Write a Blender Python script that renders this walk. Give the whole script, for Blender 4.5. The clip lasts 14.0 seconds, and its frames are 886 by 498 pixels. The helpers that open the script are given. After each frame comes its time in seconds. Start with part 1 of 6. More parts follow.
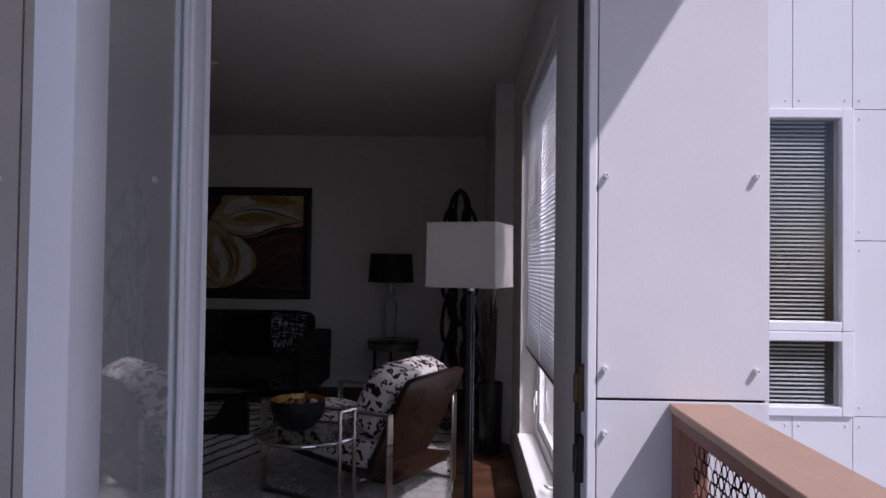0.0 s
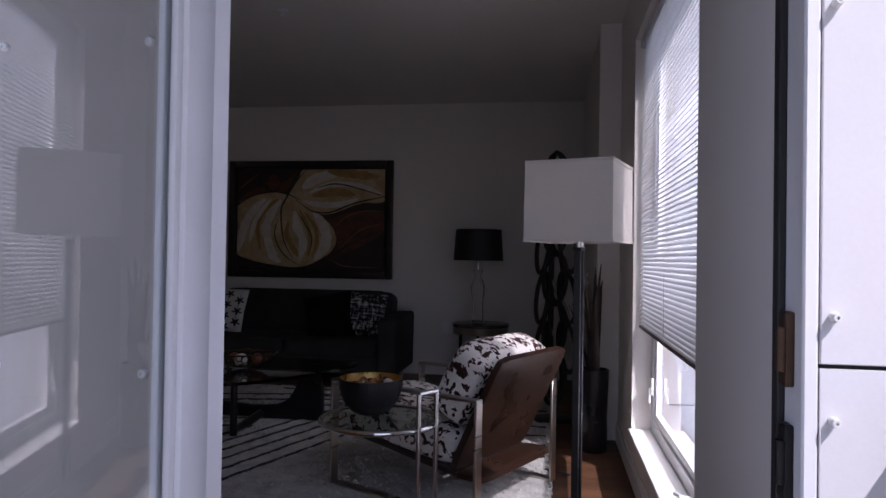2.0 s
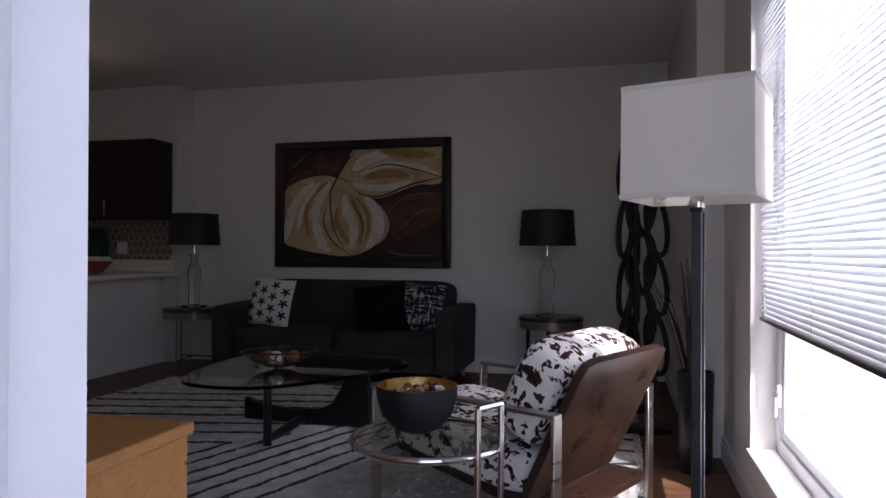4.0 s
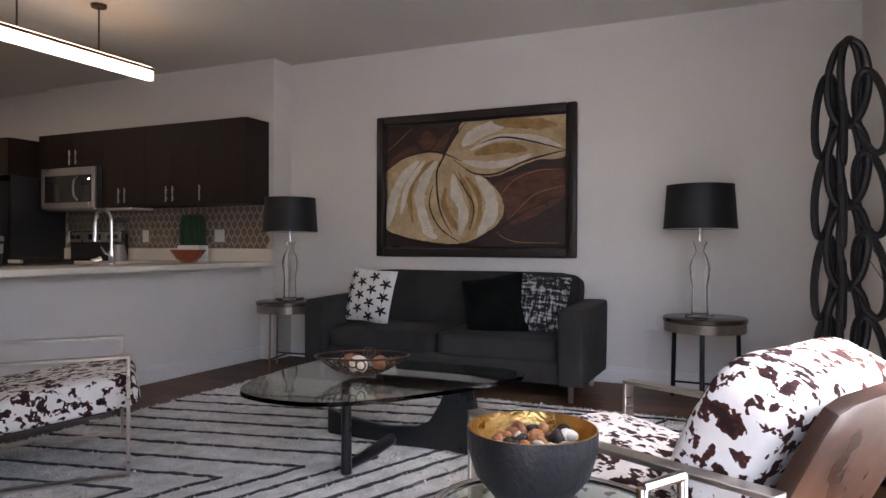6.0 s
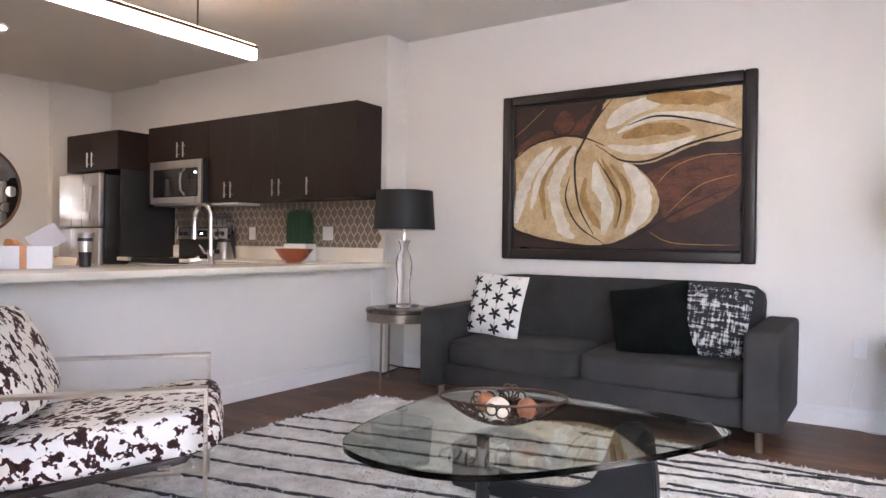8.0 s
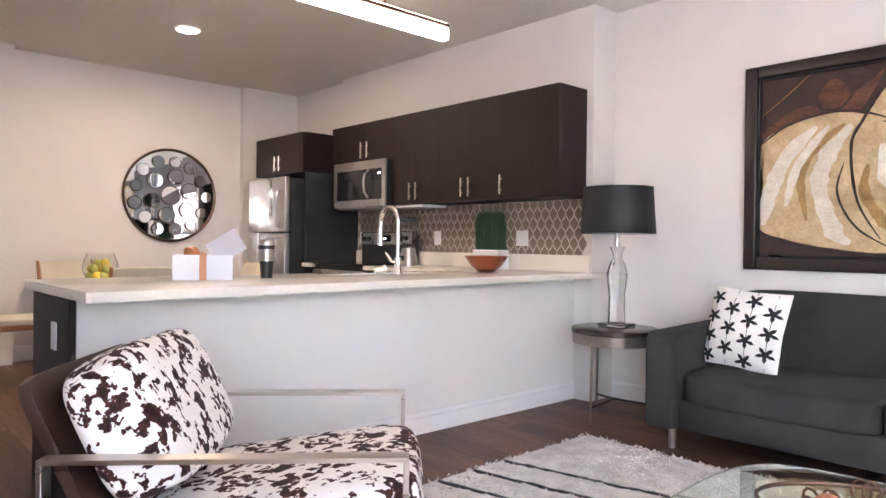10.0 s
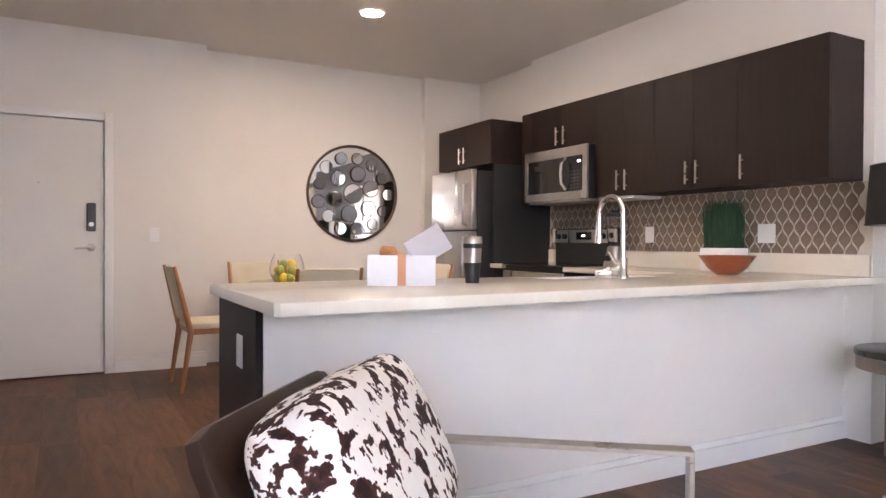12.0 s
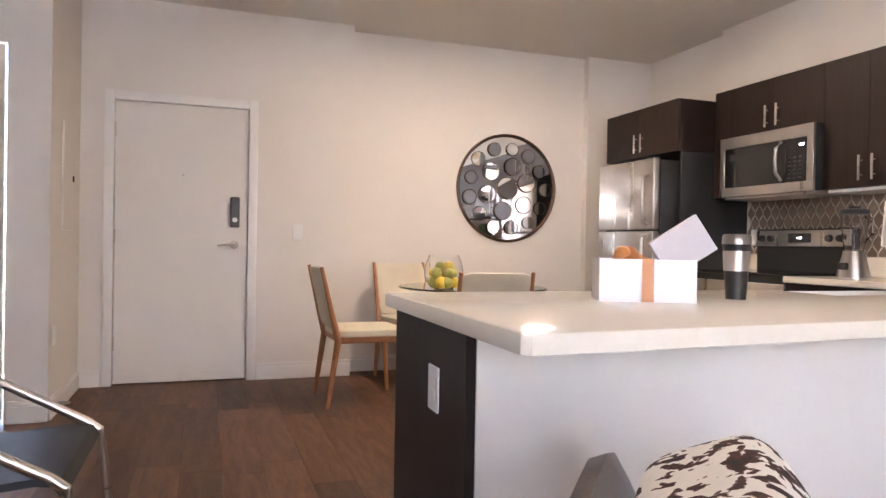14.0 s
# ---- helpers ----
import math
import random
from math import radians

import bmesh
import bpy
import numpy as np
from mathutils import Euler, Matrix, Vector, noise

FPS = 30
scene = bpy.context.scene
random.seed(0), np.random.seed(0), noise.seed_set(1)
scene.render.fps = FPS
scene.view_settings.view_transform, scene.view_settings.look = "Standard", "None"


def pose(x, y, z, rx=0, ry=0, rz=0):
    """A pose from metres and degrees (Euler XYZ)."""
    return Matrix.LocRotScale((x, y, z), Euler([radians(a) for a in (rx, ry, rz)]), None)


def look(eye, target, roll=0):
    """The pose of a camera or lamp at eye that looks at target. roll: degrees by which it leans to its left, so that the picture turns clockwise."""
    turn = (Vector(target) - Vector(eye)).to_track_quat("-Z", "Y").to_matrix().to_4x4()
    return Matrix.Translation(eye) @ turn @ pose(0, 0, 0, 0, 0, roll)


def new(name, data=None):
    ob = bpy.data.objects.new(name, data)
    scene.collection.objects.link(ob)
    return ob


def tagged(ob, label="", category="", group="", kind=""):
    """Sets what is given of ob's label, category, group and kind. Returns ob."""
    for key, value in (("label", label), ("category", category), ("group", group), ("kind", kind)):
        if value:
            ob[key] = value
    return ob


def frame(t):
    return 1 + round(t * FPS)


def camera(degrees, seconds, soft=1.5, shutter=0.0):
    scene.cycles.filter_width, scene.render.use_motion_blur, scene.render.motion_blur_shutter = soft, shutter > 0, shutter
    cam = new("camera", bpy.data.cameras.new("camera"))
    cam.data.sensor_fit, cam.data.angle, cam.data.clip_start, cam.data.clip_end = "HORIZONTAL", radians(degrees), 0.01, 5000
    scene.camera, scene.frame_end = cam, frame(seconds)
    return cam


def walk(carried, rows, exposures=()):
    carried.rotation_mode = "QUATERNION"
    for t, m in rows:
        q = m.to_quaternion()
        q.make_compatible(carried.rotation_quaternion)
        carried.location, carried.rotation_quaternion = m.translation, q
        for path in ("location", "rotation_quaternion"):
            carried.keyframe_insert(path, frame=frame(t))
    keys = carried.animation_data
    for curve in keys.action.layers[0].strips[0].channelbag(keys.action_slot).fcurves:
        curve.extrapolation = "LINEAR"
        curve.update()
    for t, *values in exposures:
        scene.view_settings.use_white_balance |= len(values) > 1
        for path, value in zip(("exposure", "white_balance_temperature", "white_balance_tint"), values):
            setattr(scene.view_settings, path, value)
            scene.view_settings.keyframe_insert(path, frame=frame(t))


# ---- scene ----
cam = camera(65.9, 14.0)
PATH = [
    (0, (0.504, -0.419, 1.342), (0.441, 1.579, 1.385), 0.7),
    (0.5, (0.496, -0.288, 1.276), (0.318, 1.704, 1.325), 1.4),
    (1, (0.484, -0.121, 1.225), (0.232, 1.863, 1.268), 1.7),
    (1.5, (0.462, 0.059, 1.185), (0.17, 2.038, 1.221), 1.8),
    (2, (0.428, 0.176, 1.167), (0.116, 2.151, 1.193), 0.9),
    (4.5, (0.265, 1.103, 1.05), (-0.305, 3.019, 1.056), 0.3),
    (5, (0.203, 1.358, 1.016), (-0.459, 3.245, 1.022), 0.2),
    (5.5, (0.176, 1.528, 1.026), (-0.586, 3.377, 1.021), 0.0),
    (6, (0.08, 1.705, 1.017), (-0.746, 3.526, 1.013), 0.2),
    (6.5, (-0.052, 1.845, 1.012), (-0.912, 3.651, 1.01), 0.4),
    (7, (-0.176, 2.018, 1.031), (-1.091, 3.796, 1.02), 0.4),
    (7.5, (-0.302, 2.193, 1.037), (-1.309, 3.921, 1.023), 0.6),
    (10, (-1.099, 2.776, 1.063), (-2.574, 4.128, 1.051), 0.7),
    (10.5, (-1.258, 2.835, 1.077), (-2.833, 4.068, 1.058), 0.8),
    (11, (-1.456, 2.892, 1.066), (-3.112, 4.014, 1.05), 0.8),
    (11.5, (-1.63, 2.922, 1.063), (-3.335, 3.966, 1.047), 0.9),
    (12, (-1.8, 2.961, 1.051), (-3.551, 3.928, 1.034), 0.3),
    (12.5, (-2.036, 2.955, 1.039), (-3.808, 3.881, 1.024), 0.9),
    (13, (-2.195, 2.966, 1.043), (-4.017, 3.789, 1.026), 0.6),
    (13.5, (-2.399, 2.964, 1.036), (-4.264, 3.686, 1.021), 0.6),
    (14, (-2.593, 2.947, 1.036), (-4.483, 3.6, 1.021), 1.0),
]

EXPOSURES = [(0, -0.8, 5800, 29), (1, -0.62, 5800, 29), (2, -0.15, 5800, 27), (4.5, 1.35, 5800, 21), (5.5, 2.48, 6000, 20), (6.5, 3.27, 6050, 21), (7.5, 3.97, 6050, 21), (10, 4.65, 6000, 20), (12, 4.58, 6050, 21), (14, 4.73, 6200, 21)]
walk(cam, [(t, look(eye, target, roll)) for t, eye, target, roll in PATH], EXPOSURES)

# ---- world, sun, exposure ----
SUN_DIR = Vector((-0.61, 0.62, -1.0)).normalized()
world = bpy.data.worlds.new("sky_world")
scene.world = world
world.use_nodes = True
wn = world.node_tree.nodes
wl = world.node_tree.links
sky = wn.new("ShaderNodeTexSky")
sky.sky_type = "NISHITA"
sky.sun_disc = False
sky.sun_elevation = math.asin(-SUN_DIR.z)
sky.sun_rotation = math.atan2(-SUN_DIR.x, -SUN_DIR.y)
wn["Background"].inputs["Strength"].default_value = 0.14
wl.new(sky.outputs["Color"], wn["Background"].inputs["Color"])

sun_data = bpy.data.lights.new("sun", "SUN")
sun_data.energy = 5.0
sun_data.angle = radians(0.5)
sun_data.color = (1.0, 0.96, 0.9)
sun = new("sun", sun_data)
sun.matrix_world = look((0, 0, 20), Vector((0, 0, 20)) + SUN_DIR)


def area(name, eye, target, w, h, power, colour):
    d = bpy.data.lights.new(name, "AREA")
    d.shape, d.size, d.size_y, d.energy, d.color = "RECTANGLE", w, h, power, colour
    ob = new(name, d)
    ob.matrix_world = look(eye, target)
    return ob


# the sky's light through the window and the balcony door
area("window_skylight", (1.04, 3.18, 1.3), (-3.0, 3.18, 1.0), 1.45, 1.95, 3.4, (0.70, 0.82, 1.0))
area("door_skylight", (0.335, 1.24, 1.25), (-0.3, 5.0, 0.9), 0.80, 2.0, 1.65, (0.72, 0.83, 1.0))

# ---- materials ----


def mat_base(name):
    m = bpy.data.materials.new(name)
    m.use_nodes = True
    return m, m.node_tree.nodes, m.node_tree.links, m.node_tree.nodes["Principled BSDF"]


def obj_coord(nodes, links, scale=(1, 1, 1)):
    tc = nodes.new("ShaderNodeTexCoord")
    mp = nodes.new("ShaderNodeMapping")
    mp.inputs["Scale"].default_value = scale
    links.new(tc.outputs["Object"], mp.inputs["Vector"])
    return mp.outputs["Vector"]


def noise_tex(nodes, links, vec, scale, detail=4.0, rough=0.6, dist=0.0):
    n = nodes.new("ShaderNodeTexNoise")
    n.inputs["Scale"].default_value = scale
    n.inputs["Detail"].default_value = detail
    n.inputs["Roughness"].default_value = rough
    n.inputs["Distortion"].default_value = dist
    links.new(vec, n.inputs["Vector"])
    return n.outputs["Fac"]


def ramp(nodes, links, fac, stops):
    r = nodes.new("ShaderNodeValToRGB")
    e = r.color_ramp.elements
    while len(e) < len(stops):
        e.new(0.5)
    for el, (p, c) in zip(e, stops):
        el.position = p
        el.color = (*c, 1)
    links.new(fac, r.inputs["Fac"])
    return r.outputs["Color"]


def add_bump(nodes, links, bsdf, height, strength, dist=0.01):
    b = nodes.new("ShaderNodeBump")
    b.inputs["Strength"].default_value = strength
    b.inputs["Distance"].default_value = dist
    links.new(height, b.inputs["Height"])
    links.new(b.outputs["Normal"], bsdf.inputs["Normal"])


def tone(c, f):
    return tuple(min(1.0, max(0.0, v * f)) for v in c)


def M(name, c, rough=0.5, metal=0.0, var=0.08, scale=5.0, bump=0.05, bscale=120.0, stretch=(1, 1, 1), alt=None, coat=0.0, rvar=0.1):
    """A surface with broad tone variation, fine grain and relief."""
    m, n, l, b = mat_base(name)
    v = obj_coord(n, l, stretch)
    big = noise_tex(n, l, v, scale, 5)
    fine = noise_tex(n, l, v, bscale, 3)
    mix = n.new("ShaderNodeMath")
    mix.operation = "MULTIPLY_ADD"
    mix.inputs[1].default_value = 0.35
    l.new(fine, mix.inputs[0])
    sc = n.new("ShaderNodeMath")
    sc.operation = "MULTIPLY"
    sc.inputs[1].default_value = 0.65
    l.new(big, sc.inputs[0])
    l.new(sc.outputs[0], mix.inputs[2])
    col = ramp(n, l, mix.outputs[0], [(0.3, tone(c, 1 - var)), (0.7, alt or tone(c, 1 + var))])
    l.new(col, b.inputs["Base Color"])
    rr = n.new("ShaderNodeMapRange")
    rr.inputs["To Min"].default_value = max(0.02, rough - rvar)
    rr.inputs["To Max"].default_value = min(1.0, rough + rvar)
    l.new(big, rr.inputs["Value"])
    l.new(rr.outputs["Result"], b.inputs["Roughness"])
    b.inputs["Metallic"].default_value = metal
    b.inputs["Coat Weight"].default_value = coat
    if bump:
        add_bump(n, l, b, fine, bump)
    return m


def wood(name, dark, light, rough, along=(1, 14, 14), per_piece=0.0, coat=0.0, scale=2.5, spec=0.5):
    """Wood grain along one axis; per_piece varies the tone from piece to piece."""
    m, n, l, b = mat_base(name)
    tc = n.new("ShaderNodeTexCoord")
    info = n.new("ShaderNodeObjectInfo")
    off = n.new("ShaderNodeVectorMath")
    off.operation = "MULTIPLY_ADD"
    comb = n.new("ShaderNodeCombineXYZ")
    for i in range(3):
        l.new(info.outputs["Random"], comb.inputs[i])
    off.inputs[1].default_value = (37, 53, 71)
    l.new(comb.outputs[0], off.inputs[0])
    l.new(tc.outputs["Object"], off.inputs[2])
    mp = n.new("ShaderNodeMapping")
    mp.inputs["Scale"].default_value = along
    l.new(off.outputs[0], mp.inputs["Vector"])
    g = noise_tex(n, l, mp.outputs["Vector"], scale, 8, 0.65, 1.2)
    fine = noise_tex(n, l, mp.outputs["Vector"], scale * 9, 4, 0.7)
    mx = n.new("ShaderNodeMath")
    mx.operation = "MULTIPLY_ADD"
    mx.inputs[1].default_value = 0.3
    l.new(fine, mx.inputs[0])
    s2 = n.new("ShaderNodeMath")
    s2.operation = "MULTIPLY"
    s2.inputs[1].default_value = 0.7
    l.new(g, s2.inputs[0])
    l.new(s2.outputs[0], mx.inputs[2])
    col = ramp(n, l, mx.outputs[0], [(0.28, dark), (0.72, light)])
    if per_piece:
        hs = n.new("ShaderNodeHueSaturation")
        mr = n.new("ShaderNodeMapRange")
        mr.inputs["To Min"].default_value = 1 - per_piece
        mr.inputs["To Max"].default_value = 1 + per_piece
        l.new(info.outputs["Random"], mr.inputs["Value"])
        l.new(mr.outputs["Result"], hs.inputs["Value"])
        l.new(col, hs.inputs["Color"])
        col = hs.outputs["Color"]
    l.new(col, b.inputs["Base Color"])
    b.inputs["Roughness"].default_value = rough
    b.inputs["Coat Weight"].default_value = coat
    b.inputs["Specular IOR Level"].default_value = spec
    add_bump(n, l, b, mx.outputs[0], 0.12, 0.004)
    return m


def glass(name, colour=(1, 1, 1), rough=0.0, ior=1.45):
    m, n, l, b = mat_base(name)
    b.inputs["Base Color"].default_value = (*colour, 1)
    b.inputs["Transmission Weight"].default_value = 1.0
    b.inputs["Roughness"].default_value = rough
    b.inputs["IOR"].default_value = ior
    return m


def emit(name, colour, strength):
    m, n, l, b = mat_base(name)
    b.inputs["Base Color"].default_value = (0.8, 0.8, 0.8, 1)
    b.inputs["Emission Color"].default_value = (*colour, 1)
    b.inputs["Emission Strength"].default_value = strength
    return m


def cloth(name, c, c2, var_scale=3.0, weave=260.0, sheen=0.0, bump=0.3):
    m, n, l, b = mat_base(name)
    v = obj_coord(n, l)
    big = noise_tex(n, l, v, var_scale, 4)
    wv = noise_tex(n, l, v, weave, 2, 0.8)
    mx = n.new("ShaderNodeMath")
    mx.operation = "ADD"
    mx.inputs[1].default_value = -0.25
    l.new(big, mx.inputs[0])
    ad = n.new("ShaderNodeMath")
    ad.operation = "MULTIPLY_ADD"
    ad.inputs[1].default_value = 0.5
    l.new(wv, ad.inputs[0])
    l.new(mx.outputs[0], ad.inputs[2])
    l.new(ramp(n, l, ad.outputs[0], [(0.3, c), (0.7, c2)]), b.inputs["Base Color"])
    b.inputs["Roughness"].default_value = 0.9
    b.inputs["Sheen Weight"].default_value = sheen
    add_bump(n, l, b, wv, bump, 0.003)
    return m


def cowhide(name):
    m, n, l, b = mat_base(name)
    v = obj_coord(n, l, (1.0, 0.9, 0.85))
    blot = noise_tex(n, l, v, 19.0, 3.0, 0.55, 0.5)
    speck = noise_tex(n, l, v, 42.0, 2, 0.5, 0.3)
    mx = n.new("ShaderNodeMath")
    mx.operation = "MULTIPLY_ADD"
    mx.inputs[1].default_value = 0.38
    l.new(speck, mx.inputs[0])
    s2 = n.new("ShaderNodeMath")
    s2.operation = "MULTIPLY"
    s2.inputs[1].default_value = 0.62
    l.new(blot, s2.inputs[0])
    l.new(s2.outputs[0], mx.inputs[2])
    hair = noise_tex(n, l, v, 240.0, 3, 0.8)
    l.new(ramp(n, l, mx.outputs[0], [(0.0, (0.70, 0.65, 0.58)), (0.514, (0.80, 0.76, 0.70)), (0.524, (0.075, 0.021, 0.014)), (0.60, (0.020, 0.007, 0.006))]), b.inputs["Base Color"])
    b.inputs["Roughness"].default_value = 0.75
    b.inputs["Specular IOR Level"].default_value = 0.25
    add_bump(n, l, b, hair, 0.25, 0.003)
    return m


wall_paint = M("wall_paint", (0.74, 0.70, 0.65), 0.85, var=0.02, scale=1.2, bump=0.04, bscale=220)
trim_paint = M("trim_paint", (0.78, 0.76, 0.73), 0.45, var=0.03, bump=0.02)
ceiling_paint = M("ceiling_paint", (0.70, 0.66, 0.60), 0.9, var=0.03, scale=1.0, bump=0.08, bscale=160)
ext_panel_mat = M("cement_panel", (0.72, 0.70, 0.70), 0.75, var=0.05, scale=3, bump=0.012, bscale=150)
facade_mat = M("facade_panel", (0.74, 0.73, 0.74), 0.7, var=0.04, scale=2, bump=0.04)
upvc = M("white_frame", (0.80, 0.79, 0.80), 0.35, var=0.03, bump=0.02)
dark_gap = M("dark_gap", (0.012, 0.012, 0.013), 0.8, var=0.1, bump=0)
seal = M("black_seal", (0.015, 0.014, 0.014), 0.6, var=0.2)
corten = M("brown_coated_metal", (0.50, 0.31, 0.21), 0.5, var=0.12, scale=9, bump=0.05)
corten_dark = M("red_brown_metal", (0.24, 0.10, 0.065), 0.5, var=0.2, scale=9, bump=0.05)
concrete = M("balcony_concrete", (0.38, 0.37, 0.36), 0.85, var=0.12, scale=4, bump=0.15, bscale=90)
clear_glass = glass("clear_glass")
door_glass = glass("door_glass", (0.92, 0.95, 0.95))
table_glass = glass("table_glass", (0.80, 0.90, 0.87))
crystal = glass("crystal", (1.0, 1.0, 1.0), 0.0, 1.42)
chrome = M("polished_chrome", (0.80, 0.79, 0.77), 0.08, 1.0, var=0.03, bump=0.0, rvar=0.04)
brushed = M("brushed_steel", (0.52, 0.47, 0.41), 0.3, 1.0, var=0.08, scale=3, bump=0.05, bscale=200, stretch=(1, 1, 12))
steel_appl = M("stainless_steel", (0.46, 0.435, 0.41), 0.30, 1.0, var=0.10, scale=1.6, bump=0.03, bscale=200, stretch=(8, 1, 1))
black_gloss = M("black_glass", (0.01, 0.01, 0.011), 0.07, var=0.2, bump=0)
black_appl = M("black_appliance", (0.018, 0.018, 0.019), 0.45, var=0.15, bump=0.05)
black_paint = M("black_lacquer", (0.012, 0.012, 0.013), 0.3, var=0.2, bump=0.03)
iron = M("blackened_iron", (0.022, 0.020, 0.019), 0.42, 0.6, var=0.3, scale=14, bump=0.15, bscale=70)
bowl_black = M("hammered_black", (0.018, 0.018, 0.02), 0.45, 0.3, var=0.2, bump=0.4, bscale=45)
gold = M("hammered_gold", (0.62, 0.40, 0.13), 0.3, 1.0, var=0.15, scale=20, bump=0.5, bscale=60)
leather = M("brown_leather", (0.036, 0.017, 0.010), 0.29, var=0.16, scale=5, bump=0.12, bscale=170)
leather_dk = M("dark_leather", (0.028, 0.017, 0.013), 0.4, var=0.3, scale=7, bump=0.2, bscale=150)
leather_blk = M("black_leather", (0.018, 0.016, 0.015), 0.5, var=0.2, bump=0.15, bscale=150)
sofa_cloth = cloth("charcoal_weave", (0.0165, 0.0152, 0.0140), (0.038, 0.0350, 0.0325), 3, 300)
velvet = cloth("black_plush", (0.003, 0.0035, 0.003), (0.009, 0.010, 0.009), 6, 140, 0.03, 0.8)
velvet.node_tree.nodes["Principled BSDF"].inputs["Specular IOR Level"].default_value = 0.05
white_cloth = cloth("white_cotton", (0.66, 0.63, 0.58), (0.78, 0.75, 0.70), 4, 320, 0, 0.15)
ink = M("black_print", (0.012, 0.012, 0.014), 0.9, var=0.2, bump=0.05)
cow = cowhide("cowhide")
shade_black = M("black_shade", (0.006, 0.006, 0.007), 0.6, var=0.15, bump=0.1, bscale=300)
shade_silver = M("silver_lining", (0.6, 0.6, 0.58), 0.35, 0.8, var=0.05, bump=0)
floor_wood = wood("dark_plank", (0.028, 0.0125, 0.0068), (0.178, 0.085, 0.042), 0.46, (1.0, 6, 6), 0.36, 0.0, 2.6, 0.3)
espresso = wood("espresso_veneer", (0.0118, 0.0068, 0.0056), (0.0300, 0.0168, 0.0131), 0.5, (16, 16, 1.0), 0.12, 0.0, 3.0, 0.25)
orange_wood = wood("honey_oak", (0.36, 0.15, 0.035), (0.56, 0.27, 0.075), 0.35, (1.2, 12, 12), 0.05, 0.2, 3.0)
chair_wood = wood("walnut_frame", (0.27, 0.11, 0.045), (0.50, 0.23, 0.10), 0.4, (14, 14, 1.5), 0.05, 0.1, 3.0)
cream_seat = cloth("cream_upholstery", (0.62, 0.55, 0.42), (0.72, 0.65, 0.52), 3, 250, 0, 0.1)
quartz = M("cream_quartz", (0.76, 0.70, 0.60), 0.13, var=0.03, scale=30, bump=0.0, bscale=180, rvar=0.02)
tile_brown = M("brown_tile", (0.20, 0.145, 0.105), 0.3, var=0.18, scale=18, bump=0.05)
grout = M("pale_grout", (0.55, 0.50, 0.43), 0.9, var=0.06, bump=0.1)
plastic_white = M("white_plastic", (0.78, 0.77, 0.74), 0.35, var=0.02, bump=0)
rug_pile = cloth("cream_pile", (0.40, 0.38, 0.34), (0.66, 0.63, 0.58), 9, 110, 0.2, 1.0)
rug_line = cloth("black_pile", (0.010, 0.010, 0.010), (0.035, 0.033, 0.032), 9, 110, 0.2, 1.0)
grass_mat = M("artificial_grass", (0.020, 0.062, 0.023), 0.6, var=0.4, scale=40, bump=0.1)
orange_bowl = M("orange_wood_bowl", (0.27, 0.066, 0.023), 0.3, var=0.25, scale=10, bump=0.05, coat=0.3)
lemon_mat = M("lemon_peel", (0.72, 0.50, 0.04), 0.45, var=0.2, scale=20, bump=0.2, bscale=90)
pear_mat = M("green_pear", (0.36, 0.34, 0.05), 0.45, var=0.25, scale=20, bump=0.1)
ribbon_mat = M("copper_ribbon", (0.48, 0.20, 0.07), 0.4, var=0.15, scale=12, bump=0.05)
paper_white = M("white_paper", (0.78, 0.77, 0.78), 0.6, var=0.03, bump=0.02)
grey_card = M("grey_card", (0.54, 0.51, 0.53), 0.6, var=0.06, bump=0.02)
bark_mat = M("dried_leaf", (0.048, 0.031, 0.024), 0.7, var=0.4, scale=14, bump=0.2)
louver_mat = M("cream_paint", (0.72, 0.67, 0.58), 0.5, var=0.04, bump=0.02)
door_paint = M("door_paint", (0.72, 0.69, 0.64), 0.5, var=0.02, scale=2, bump=0.05, bscale=200)
grey_lock = M("grey_plastic", (0.06, 0.06, 0.063), 0.4, var=0.1, bump=0)
mirror_mat = M("mirror_silver", (0.86, 0.86, 0.86), 0.02, 1.0, var=0.01, bump=0, rvar=0.01)
bronze = M("bronze_rim", (0.10, 0.06, 0.04), 0.4, 0.8, var=0.2, bump=0.05)
pendant_glow = emit("pendant_glow", (1.0, 0.88, 0.70), 0.95)
down_glow = emit("downlight_glow", (1.0, 0.80, 0.56), 29.0)
white_ball = M("white_rattan", (0.68, 0.60, 0.48), 0.8, var=0.15, scale=40, bump=0.6, bscale=60)
brown_ball = M("brown_rattan", (0.30, 0.12, 0.055), 0.8, var=0.35, scale=40, bump=0.6, bscale=60)


def slat_mat():
    m, n, l, b = mat_base("blind_slat")
    b.inputs["Base Color"].default_value = (0.80, 0.80, 0.80, 1)
    b.inputs["Roughness"].default_value = 0.5
    tr = n.new("ShaderNodeBsdfTranslucent")
    tr.inputs["Color"].default_value = (0.75, 0.78, 0.80, 1)
    mx = n.new("ShaderNodeMixShader")
    mx.inputs[0].default_value = 0.25
    l.new(b.outputs[0], mx.inputs[1])
    l.new(tr.outputs[0], mx.inputs[2])
    l.new(mx.outputs[0], n["Material Output"].inputs["Surface"])
    return m


